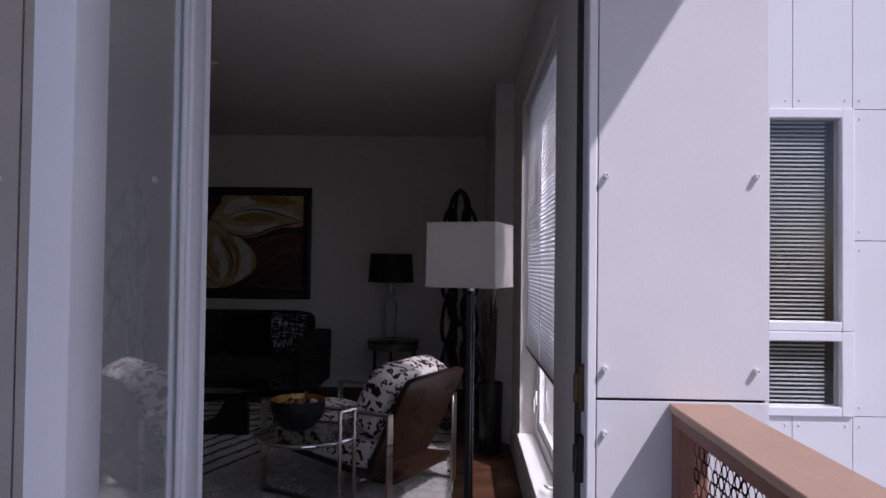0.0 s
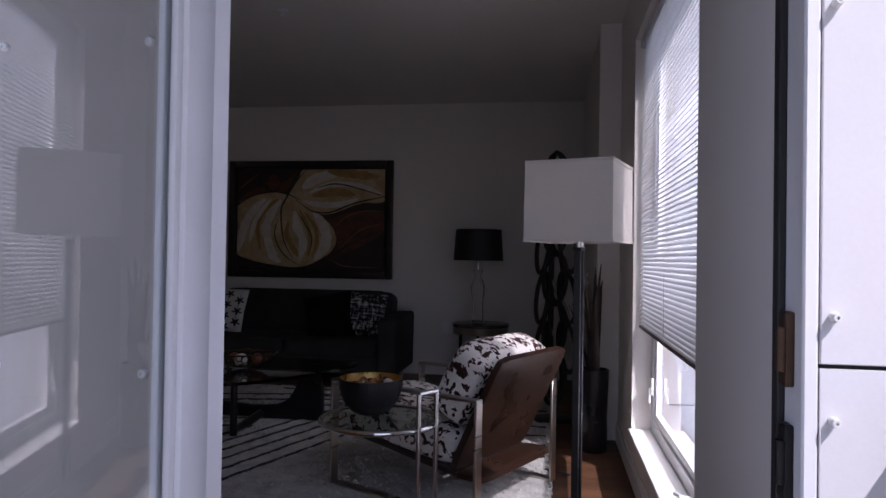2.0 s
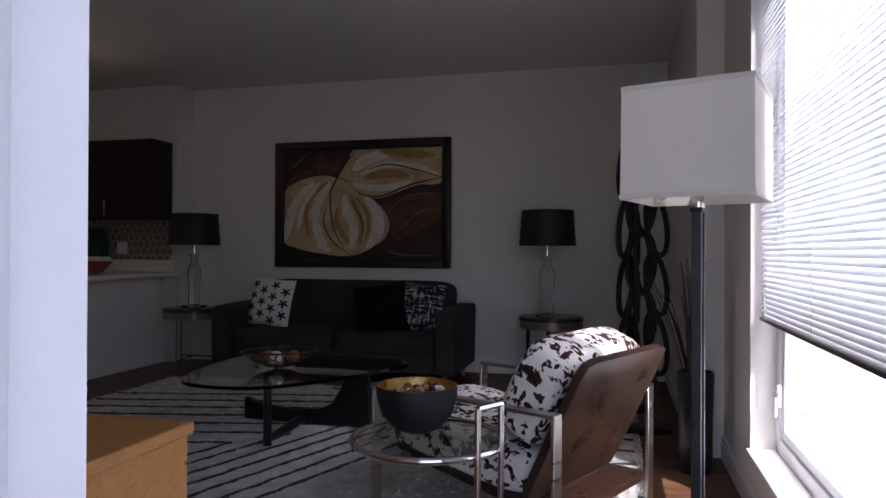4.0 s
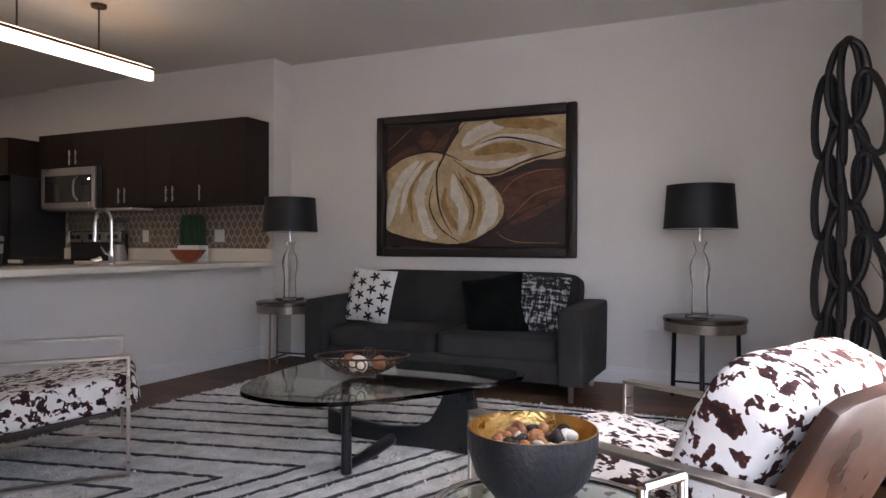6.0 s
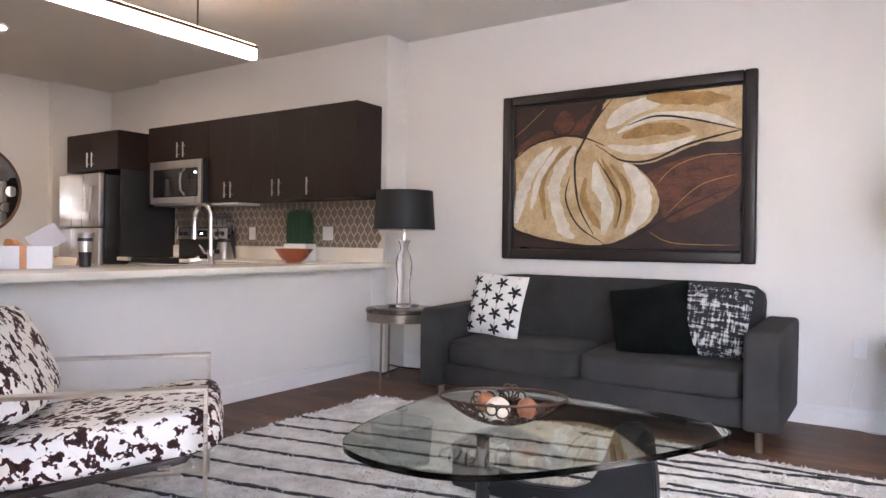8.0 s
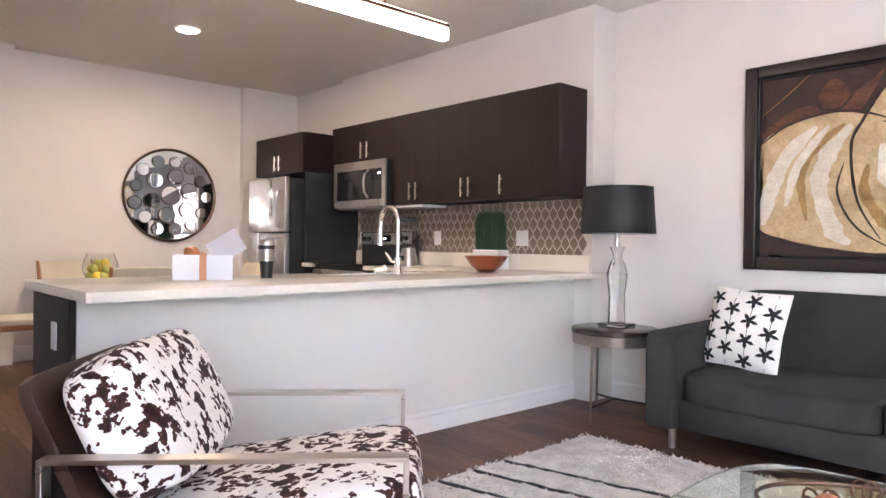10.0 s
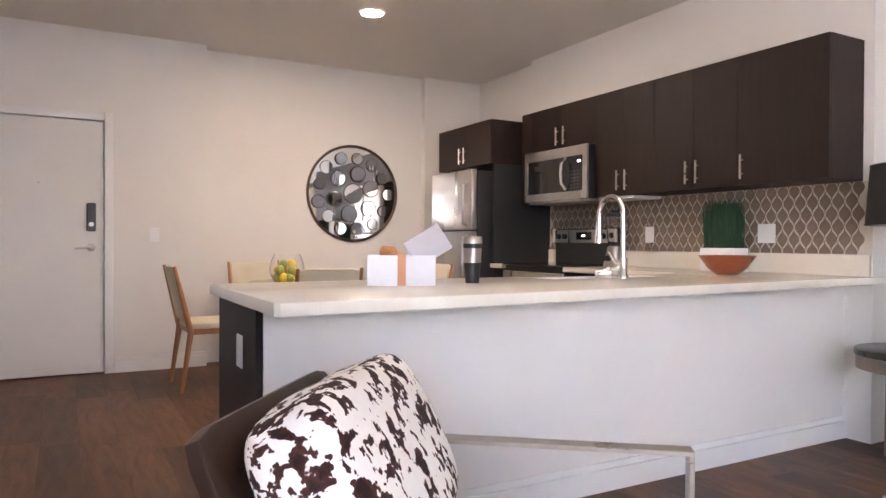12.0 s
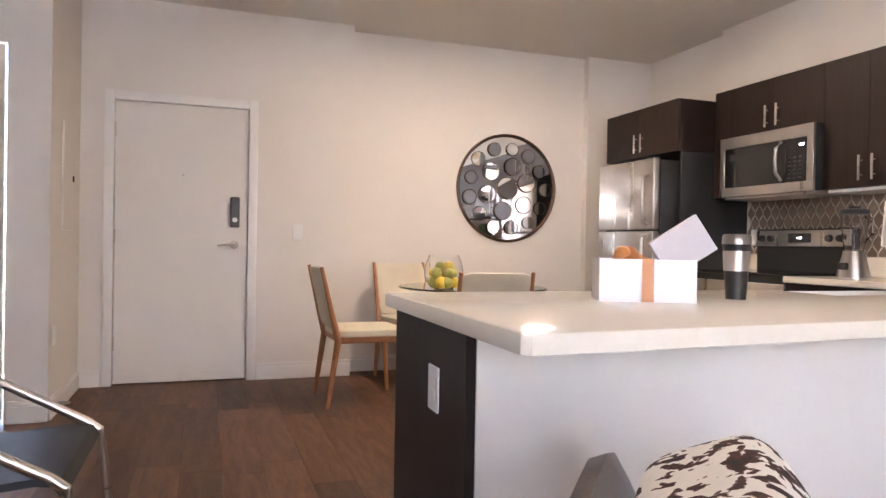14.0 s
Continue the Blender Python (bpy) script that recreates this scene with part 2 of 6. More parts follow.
def shade_mat():
    m, n, l, b = mat_base("linen_shade")
    v = obj_coord(n, l)
    wv = noise_tex(n, l, v, 300, 2)
    l.new(ramp(n, l, wv, [(0.3, (0.80, 0.74, 0.66)), (0.7, (0.86, 0.81, 0.74))]), b.inputs["Base Color"])
    b.inputs["Roughness"].default_value = 0.85
    tr = n.new("ShaderNodeBsdfTranslucent")
    tr.inputs["Color"].default_value = (0.80, 0.76, 0.70, 1)
    mx = n.new("ShaderNodeMixShader")
    mx.inputs[0].default_value = 0.4
    add_bump(n, l, b, wv, 0.1, 0.002)
    l.new(b.outputs[0], mx.inputs[1])
    l.new(tr.outputs[0], mx.inputs[2])
    l.new(mx.outputs[0], n["Material Output"].inputs["Surface"])
    return m


blind_mat = slat_mat()
far_blind = M("far_blind", (0.34, 0.37, 0.35), 0.6, var=0.1, bump=0)
linen_mat = shade_mat()

# ---- mesh helpers ----


def bbox(bm, x0, y0, z0, x1, y1, z1, bevel=0.0, seg=2):
    """An axis-aligned block, edges rounded by bevel."""
    x0, x1 = min(x0, x1), max(x0, x1)
    y0, y1 = min(y0, y1), max(y0, y1)
    z0, z1 = min(z0, z1), max(z0, z1)
    v = [bm.verts.new(p) for p in ((x0, y0, z0), (x1, y0, z0), (x1, y1, z0), (x0, y1, z0), (x0, y0, z1), (x1, y0, z1), (x1, y1, z1), (x0, y1, z1))]
    f = [bm.faces.new([v[i] for i in q]) for q in ((3, 2, 1, 0), (4, 5, 6, 7), (0, 1, 5, 4), (1, 2, 6, 5), (2, 3, 7, 6), (3, 0, 4, 7))]
    if bevel:
        edges = list({e for q in f for e in q.edges})
        bmesh.ops.bevel(bm, geom=edges, offset=bevel, segments=seg, profile=0.5, affect="EDGES")
    return bm


def B(*args, **kw):
    return bbox(bmesh.new(), *args, **kw)


def prism(bm, pts, z0, z1, bevel=0.0):
    """A flat outline in x and y, extruded from z0 to z1."""
    lo = [bm.verts.new((x, y, z0)) for x, y in pts]
    hi = [bm.verts.new((x, y, z1)) for x, y in pts]
    k = len(pts)
    a = bm.faces.new(lo[::-1])
    b = bm.faces.new(hi)
    for i in range(k):
        bm.faces.new((lo[i], lo[(i + 1) % k], hi[(i + 1) % k], hi[i]))
    if bevel:
        bmesh.ops.bevel(bm, geom=list(set(a.edges) | set(b.edges)), offset=bevel, segments=2, profile=0.5, affect="EDGES")
    return bm


def lathe(bm, profile, seg=32, centre=(0, 0, 0), close=True):
    """Turns (radius, z) pairs round a vertical axis."""
    rings = []
    cx, cy, cz = centre
    for r, z in profile:
        if r < 1e-5:
            rings.append([bm.verts.new((cx, cy, cz + z))])
        else:
            rings.append([bm.verts.new((cx + r * math.cos(2 * math.pi * i / seg), cy + r * math.sin(2 * math.pi * i / seg), cz + z)) for i in range(seg)])
    for a, b in zip(rings, rings[1:]):
        for i in range(seg):
            j = (i + 1) % seg
            if len(a) == 1 and len(b) == 1:
                continue
            if len(a) == 1:
                bm.faces.new((a[0], b[j], b[i]))
            elif len(b) == 1:
                bm.faces.new((a[i], a[j], b[0]))
            else:
                bm.faces.new((a[i], a[j], b[j], b[i]))
    return bm


def tube(bm, pts, r, seg=10, closed=False, flat=1.0, up=(0, 0, 1)):
    """A round bar swept along points; flat squashes it across 'up'."""
    pts = [Vector(p) for p in pts]
    k = len(pts)
    rings = []
    side = None
    for i, p in enumerate(pts):
        if closed:
            d = (pts[(i + 1) % k] - pts[i - 1]).normalized()
        else:
            d = (pts[min(i + 1, k - 1)] - pts[max(i - 1, 0)]).normalized()
        u = Vector(up)
        if abs(d.dot(u)) > 0.95:
            u = Vector((1, 0, 0)) if side is None else side.cross(d)
        s = d.cross(u).normalized()
        if side is not None and s.dot(side) < 0 and abs(d.dot(Vector(up))) > 0.9:
            s = -s
        side = s
        w = s.cross(d).normalized()
        rr = r[i] if isinstance(r, (list, tuple)) else r
        rings.append([bm.verts.new(p + rr * (math.cos(2 * math.pi * j / seg) * s * flat + math.sin(2 * math.pi * j / seg) * w)) for j in range(seg)])
    n = k if closed else k - 1
    for i in range(n):
        a, b = rings[i], rings[(i + 1) % k]
        for j in range(seg):
            bm.faces.new((a[j], a[(j + 1) % seg], b[(j + 1) % seg], b[j]))
    if not closed:
        bm.faces.new(rings[0][::-1])
        bm.faces.new(rings[-1])
    return bm


def flatbar(bm, a, b, wide, thick, across):
    """A flat bar from a to b; wide is measured along 'across'."""
    a, b, c = Vector(a), Vector(b), Vector(across).normalized()
    d = (b - a).normalized()
    t = d.cross(c).normalized()
    v = []
    for p in (a, b):
        for i, j in ((-1, -1), (1, -1), (1, 1), (-1, 1)):
            v.append(bm.verts.new(p + c * i * wide / 2 + t * j * thick / 2))
    f = [bm.faces.new([v[i] for i in q]) for q in ((3, 2, 1, 0), (4, 5, 6, 7), (0, 1, 5, 4), (1, 2, 6, 5), (2, 3, 7, 6), (3, 0, 4, 7))]
    bmesh.ops.bevel(bm, geom=list({e for q in f for e in q.edges}), offset=0.002, segments=1, affect="EDGES")
    return bm


def puffy(bm, m, w, d, h, n=12, power=6.0, lump=0.0, seed=0):
    """A rounded, slightly lumpy cushion of size w, d, h at the pose m."""
    made = {}

    def vert(u, v, q):
        key = (round(u, 4), round(v, 4), round(q, 4))
        if key not in made:
            s = (abs(u) ** power + abs(v) ** power + abs(q) ** power) ** (-1 / power)
            p = Vector((u * s * w / 2, v * s * d / 2, q * s * h / 2))
            if lump:
                p *= 1 + lump * noise.noise(Vector((p.x * 5 + seed, p.y * 5, p.z * 5)))
            made[key] = bm.verts.new(m @ p)
        return made[key]

    g = [-1 + 2 * i / n for i in range(n + 1)]
    for axis in range(3):
        for sgn in (-1, 1):
            for i in range(n):
                for j in range(n):
                    quad = []
                    for a, b in ((i, j), (i + 1, j), (i + 1, j + 1), (i, j + 1)):
                        c = [0, 0, 0]
                        c[axis], c[(axis + 1) % 3], c[(axis + 2) % 3] = sgn, g[a], g[b]
                        quad.append(vert(*c))
                    bm.faces.new(quad if sgn > 0 else quad[::-1])
    return bm


def pillow_shape(bm, m, w, h, thick, n=16):
    """A throw pillow: seams pinched, corners drawn out; stands in x and z, thick in y."""
    grid = {}
    for s in (-1, 1):
        for i in range(n + 1):
            for j in range(n + 1):
                u, v = -1 + 2 * i / n, -1 + 2 * j / n
                edge = abs(u) == 1 or abs(v) == 1
                if edge and s == 1:
                    grid[(s, i, j)] = grid[(-1, i, j)]
                    continue
                t = ((1 - u * u) * (1 - v * v)) ** 0.42
                k = 1 - 0.06 * (1 - abs(u * v))
                p = Vector((u * w / 2 * (k if abs(u) > abs(v) else 1), s * t * thick / 2 * (1 + 0.12 * noise.noise(Vector((u * 2 + w * 9, v * 2, s)))), v * h / 2 * (k if abs(v) >= abs(u) else 1)))
                grid[(s, i, j)] = bm.verts.new(m @ p)
    for s in (-1, 1):
        for i in range(n):
            for j in range(n):
                q = [grid[(s, i, j)], grid[(s, i + 1, j)], grid[(s, i + 1, j + 1)], grid[(s, i, j + 1)]]
                bm.faces.new(q if s < 0 else q[::-1])
    return bm


def mesh_of(name, bm, material, smooth=True, sharp=38):
    bmesh.ops.recalc_face_normals(bm, faces=bm.faces[:])
    me = bpy.data.meshes.new(name)
    bm.to_mesh(me)
    bm.free()
    me.materials.append(material)
    if smooth:
        me.polygons.foreach_set("use_smooth", [True] * len(me.polygons))
        me.set_sharp_from_angle(angle=radians(sharp))
    return me


def part(name, bm, material, parent, label=""):
    ob = new(name, mesh_of(name, bm, material))
    ob.parent = parent
    if label:
        ob["label"] = label
    return ob


def solid(name, bm, material, label="", category="", group="", kind=""):
    ob = new(name, mesh_of(name, bm, material))
    return tagged(ob, label, category, group, kind)


def thing(name, m, label, category, group="", kind=""):
    ob = new(name)
    ob.empty_display_size = 0.1
    ob.matrix_basis = m
    return tagged(ob, label, category, group, kind)


# ---- structure: rooms ----
CEIL = 2.72
Y_NORTH, Y_KITCHEN, Y_RECESS = 6.95, 6.69, 6.78
X_EAST, X_WINDOW = 0.73, 0.87
Y_JOG = 4.75
X_DOOR, X_MIRROR, X_COL = -7.853, -8.01, -7.93
Y_OUT, Y_IN = 1.323, 1.43
DX0, DX1, DTOP = -0.192, 0.80, 2.32

floor = solid("floor", bbox(B(-8.3, Y_OUT, -0.12, 1.0, 7.15, -0.012), -8.3, 0.6, -0.12, -5.2, Y_OUT, -0.012), dark_gap, "dark subfloor under the wooden planks", "floor", kind="structure")
ceiling = solid("ceiling", bbox(B(-8.3, Y_OUT, CEIL, 1.0, 7.15, CEIL + 0.12), -8.3, 0.6, CEIL, -5.2, Y_OUT, CEIL + 0.12), ceiling_paint, "smooth off-white painted ceiling", "ceiling", kind="structure")

bm = B(-3.86, Y_NORTH, 0, 1.07, Y_NORTH + 0.2, CEIL)
solid("wall_north", bm, wall_paint, "off-white painted living room wall", "wall", kind="structure")
bm = B(-6.9, Y_KITCHEN, 0, -3.86, Y_NORTH + 0.2, CEIL)
bbox(bm, -8.3, Y_RECESS, 0, -6.9, Y_NORTH + 0.2, CEIL)
solid("wall_kitchen", bm, wall_paint, "off-white painted wall behind the kitchen", "wall", kind="structure")

# east wall with its window
WY0, WY1, WZ0, WZ1 = 2.37, 4.00, 0.25, 2.37
bm = bmesh.new()
bbox(bm, X_WINDOW, Y_OUT, 0, X_WINDOW + 0.2, WY0, CEIL)
bbox(bm, X_WINDOW, WY1, 0, X_WINDOW + 0.2, Y_JOG, CEIL)
bbox(bm, X_WINDOW, WY0, 0, X_WINDOW + 0.2, WY1, WZ0)
bbox(bm, X_WINDOW, WY0, WZ1, X_WINDOW + 0.2, WY1, CEIL)
bbox(bm, X_EAST, Y_JOG, 0, X_WINDOW + 0.2, Y_NORTH, CEIL)
solid("wall_east", bm, wall_paint, "off-white painted wall with a tall window", "wall", kind="structure")

# south wall with the balcony door; the rest closes the room
bm = bmesh.new()
bbox(bm, -5.2, Y_OUT, 0, DX0 - 0.06, Y_IN, CEIL)
bbox(bm, -5.2, 0.6, 0, -5.05, Y_OUT, CEIL)
bbox(bm, -8.3, 0.6, 0, -5.2, 0.8, CEIL)
bbox(bm, DX1 + 0.06, Y_OUT, 0, X_WINDOW, Y_IN, CEIL)
bbox(bm, DX0 - 0.06, Y_OUT, DTOP + 0.06, DX1 + 0.06, Y_IN, CEIL)
solid("wall_south", bm, wall_paint, "off-white painted wall with the balcony door", "wall", kind="structure")

# entry: the door wall, the wall of the closet and the stub beside it
E_Y0, E_Y1, E_TOP = 2.325, 3.235, 2.01
bm = bmesh.new()
bbox(bm, X_DOOR - 0.25, 1.9, 0, X_DOOR, E_Y0, CEIL)
bbox(bm, X_DOOR - 0.25, E_Y1, 0, X_DOOR, 4.01, CEIL)
bbox(bm, X_DOOR - 0.25, E_Y0, E_TOP, X_DOOR, E_Y1, CEIL)
bbox(bm, X_MIRROR - 0.2, 4.01, 0, X_MIRROR, 6.13, CEIL)
bbox(bm, X_COL - 0.3, 6.13, 0, X_COL, Y_RECESS, CEIL)
solid("wall_west", bm, wall_paint, "off-white painted wall with the entry door", "wall", kind="structure")
bm = B(X_DOOR, 1.90, 0, -6.93, 2.115, CEIL)
solid("wall_entry", bm, wall_paint, "off-white painted stub wall beside the entry", "wall", kind="structure")
solid("wall_closet", B(-7.05, 0.8, 2.10, -6.93, 1.90, CEIL), wall_paint, "painted wall over the closet door", "wall", kind="structure")


def skirting(x0, y0, x1, y1, nx, ny):
    """A baseboard with a stepped top along a wall whose face looks along (nx, ny)."""
    bm = bmesh.new()
    for t, h0, h1 in ((0.014, 0.0, 0.095), (0.009, 0.095, 0.125)):
        bbox(bm, x0, y0, h0, x1 + nx * t, y1 + ny * t, h1, 0.002, 1)
    return solid("baseboard", bm, trim_paint, "white stepped baseboard along the wall", "baseboard", kind="structure")


skirting(-3.85, Y_NORTH, X_EAST, Y_NORTH, 0, -1)
skirting(X_EAST, Y_JOG, X_EAST, Y_NORTH - 0.02, -1, 0)
skirting(X_WINDOW, Y_IN, X_WINDOW, Y_JOG, -1, 0)
skirting(X_DOOR, E_Y1 + 0.07, X_DOOR, 4.01, 1, 0)
skirting(X_DOOR, 2.13, X_DOOR, E_Y0 - 0.07, 1, 0)
skirting(X_MIRROR, 4.01, X_MIRROR, 6.11, 1, 0)
skirting(X_DOOR + 0.02, 2.115, -6.93, 2.115, 0, 1)
skirting(-6.93, 1.915, -6.93, 2.115, 1, 0)

# ---- floor planks ----
PW, PL = 0.182, 1.22
plank_meshes = {}


def plank_mesh(length):
    key = round(length, 3)
    if key not in plank_meshes:
        plank_meshes[key] = mesh_of("plank", B(0, 0.0003, -0.012, key - 0.0006, PW - 0.0003, 0, bevel=0.0007, seg=1), floor_wood)
    return plank_meshes[key]


def lay_planks():
    rng = random.Random(4)
    y = 0.66
    while y < Y_NORTH - 0.01:
        x = -8.05 - rng.random() * PL
        end = X_WINDOW if y > 1.25 else -5.2
        while x < end:
            a, b = max(x, -8.0), min(x + PL, end)
            if b - a > 0.05:
                ob = new("plank", plank_mesh(round(b - a, 2)))
                ob.parent = floor
                ob.location = (a, y, 0)
            x += PL
        y += PW


# ---- window, blind, balcony door ----


def build_window():
    w = thing("window_1", pose(0, 0, 0), "white framed casement window behind a lowered blind", "window", kind="structure")
    fx0, fx1 = X_WINDOW + 0.10, X_WINDOW + 0.16
    bm = bmesh.new()
    for y0, y1, z0, z1 in ((WY0, WY0 + 0.06, WZ0, WZ1), (WY1 - 0.06, WY1, WZ0, WZ1), (WY0 + 0.06, WY1 - 0.06, WZ0, WZ0 + 0.07), (WY0 + 0.06, WY1 - 0.06, WZ1 - 0.06, WZ1), (WY0 + 0.06, WY1 - 0.06, 0.84, 0.90)):
        bbox(bm, fx0, y0, z0, fx1, y1, z1, 0.004, 1)
    part("window_frame", bm, upvc, w)
    bm = bmesh.new()
    for z0, z1 in ((WZ0 + 0.07, 0.84), (0.90, WZ1 - 0.06)):
        for y0, y1, a, b in ((WY0 + 0.06, WY0 + 0.10, z0, z1), (WY1 - 0.10, WY1 - 0.06, z0, z1), (WY0 + 0.10, WY1 - 0.10, z0, z0 + 0.04), (WY0 + 0.10, WY1 - 0.10, z1 - 0.04, z1)):
            bbox(bm, fx0 + 0.012, y0, a, fx1 - 0.008, y1, b, 0.003, 1)
    part("sash", bm, upvc, w)
    for z0, z1 in ((WZ0 + 0.11, 0.80), (0.94, WZ1 - 0.10)):
        p = part("pane", B(fx0 + 0.028, WY0 + 0.10, z0, fx0 + 0.034, WY1 - 0.10, z1), clear_glass, w)
        p.visible_shadow = False
    part("window_sill", B(X_WINDOW - 0.02, WY0 + 0.002, WZ0 - 0.006, fx0, WY1 - 0.002, WZ0 + 0.012, 0.004, 1), trim_paint, w)
    # crank operator on the sill
    bm = B(fx0 - 0.035, 2.74, WZ0 + 0.012, fx0, 2.84, WZ0 + 0.045, 0.008)
    tube(bm, [(fx0 - 0.02, 2.79, WZ0 + 0.05), (fx0 - 0.06, 2.80, WZ0 + 0.055), (fx0 - 0.07, 2.86, WZ0 + 0.045)], 0.008)
    part("crank", bm, plastic_white, w, "white window crank handle")
    bm = B(fx0 - 0.014, WY1 - 0.10, 0.46, fx0, WY1 - 0.075, 0.55, 0.004, 1)
    tube(bm, [(fx0 - 0.018, WY1 - 0.088, 0.50), (fx0 - 0.02, WY1 - 0.088, 0.42)], 0.007)
    part("latch", bm, plastic_white, w)


def build_blind():
    x = X_WINDOW + 0.045
    z0, z1 = 0.83, WZ1 - 0.05
    b = thing("window_blind", pose(x, 0, 0), "white aluminium venetian blind half lowered over the window", "blind")
    part("headrail", B(-0.02, WY0 + 0.012, z1, 0.02, WY1 - 0.012, WZ1 - 0.003, 0.003, 1), upvc, b)
    part("bottom_rail", B(-0.014, WY0 + 0.02, z0 - 0.022, 0.014, WY1 - 0.02, z0 - 0.006, 0.004, 1), leather_dk, b, "dark bottom rail")
    bm = bmesh.new()
    k = 5
    tilt = radians(48)
    up, lo = [], []
    for y in (WY0 + 0.016, WY1 - 0.016):
        row = []
        for i in range(k + 1):
            u = -1 + 2 * i / k
            px, pz = 0.0125 * u, 0.0026 * (1 - u * u)
            row.append(bm.verts.new((px * math.cos(tilt) - pz * math.sin(tilt), y, px * math.sin(tilt) + pz * math.cos(tilt))))
        up.append(row)
    for i in range(k):
        bm.faces.new((up[0][i], up[0][i + 1], up[1][i + 1], up[1][i]))
    bmesh.ops.solidify(bm, geom=bm.faces[:], thickness=0.0004)
    me = mesh_of("slat", bm, blind_mat)
    z = z0
    while z < z1:
        s = new("slat", me)
        s.parent = b
        s.location = (0, 0, z)
        z += 0.0215
    for y in (WY0 + 0.14, (WY0 + WY1) / 2, WY1 - 0.14):
        bm = bmesh.new()
        for dx in (-0.013, 0.013):
            tube(bm, [(dx, y, z0 - 0.01), (dx, y, z1)], 0.0009, 5)
        part("ladder_cord", bm, plastic_white, b)


def build_balcony_door():
    fr = thing("door_1", pose(0, 0, 0), "white framed glazed balcony door standing wide open", "door", kind="structure")
    bm = bmesh.new()
    bbox(bm, DX1 + 0.012, Y_OUT - 0.02, 0, DX1 + 0.036, Y_IN + 0.012, DTOP + 0.05, 0.004, 1)
    bbox(bm, DX0 - 0.058, Y_OUT - 0.02, 0, DX0 - 0.012, Y_IN + 0.012, DTOP + 0.05, 0.004, 1)
    bbox(bm, DX0 - 0.012, Y_OUT - 0.02, DTOP, DX1 + 0.012, Y_IN + 0.012, DTOP + 0.05, 0.004, 1)
    part("door_frame", bm, upvc, fr)
    bm = bmesh.new()
    bbox(bm, DX1 - 0.001, Y_OUT + 0.055, 0.02, DX1 + 0.012, Y_OUT + 0.085, DTOP, 0.003, 1)
    part("weather_seal", bm, seal, fr, "black rubber weather seal")
    part("threshold", B(DX0 - 0.012, Y_OUT - 0.03, -0.01, DX1 + 0.012, Y_IN, 0.018, 0.005, 1), brushed, fr)
    for z in (1.03, 0.85):
        bm = B(DX1 - 0.003, Y_OUT + 0.012, z - 0.06, DX1 + 0.013, Y_OUT + 0.045, z + 0.06, 0.003, 1)
        tube(bm, [(DX1 - 0.006, Y_OUT + 0.02, z - 0.035), (DX1 - 0.006, Y_OUT + 0.02, z + 0.035)], 0.009)
        part("strike", bm, bronze if z > 0.9 else iron, fr, "dark metal strike plate")
    # the leaf, hinged at the frame and swung outwards
    leaf = new("door_leaf")
    leaf.parent = fr
    leaf.matrix_basis = pose(DX0 - 0.005, Y_OUT - 0.012, 0.03, 0, 0, -100 + LEAF_TURN)
    leaf["label"] = "white glazed door leaf"
    LW, LH, T = 0.83, DTOP - 0.05, 0.028
    bm = bmesh.new()
    for x0, x1, z0, z1 in ((0, 0.13, 0, LH), (LW - 0.13, LW, 0, LH), (0.13, LW - 0.13, 0, 0.19), (0.13, LW - 0.13, LH - 0.13, LH)):
        bbox(bm, x0, -T, z0, x1, T, z1, 0.005, 2)
    part("leaf_frame", bm, upvc, leaf)
    bm = bmesh.new()
    for s in (-1, 1):
        for x0, x1, z0, z1 in ((0.13, 0.155, 0.19, LH - 0.13), (LW - 0.155, LW - 0.13, 0.19, LH - 0.13), (0.155, LW - 0.155, 0.19, 0.215), (0.155, LW - 0.155, LH - 0.155, LH - 0.13)):
            bbox(bm, x0, s * 0.008, z0, x1, s * (T - 0.008), z1, 0.004, 2)
    part("glazing_bead", bm, upvc, leaf)
    p = part("glass_pane", B(0.135, -0.006, 0.195, LW - 0.135, 0.006, LH - 0.135), door_glass, leaf)
    p.visible_shadow = False


LEAF_TURN = 19.5
build_window()
build_blind()
build_balcony_door()

# ---- outside: balcony, cladding, neighbouring facade ----
ground = solid("ground", B(-60, -60, -9.3, 60, 60, -9.0), concrete, "grey paved ground far below", "ground", kind="structure")
solid("balcony_floor", B(-1.4, -1.4, -0.14, 1.30, Y_OUT - 0.03, -0.02, 0.01), concrete, "grey concrete balcony floor", "floor", kind="structure")
solid("balcony_soffit", B(-1.83, -0.79, 2.85, 1.56, Y_OUT - 0.03, 3.15), concrete, "underside of the balcony above", "ceiling", kind="structure")


def screw(parent, x, y, z, r=0.0075, proud=0.019):
    bm = bmesh.new()
    prof = [(r, 0.0), (r, proud * 0.6), (r * 0.8, proud), (r * 0.35, proud), (r * 0.3, proud * 0.7), (0, proud * 0.7)]
    lathe(bm, prof, 12)
    ob = part("screw", bm, plastic_white, parent)
    ob.matrix_basis = pose(x, y, z, 90, 0, 0)
    return ob


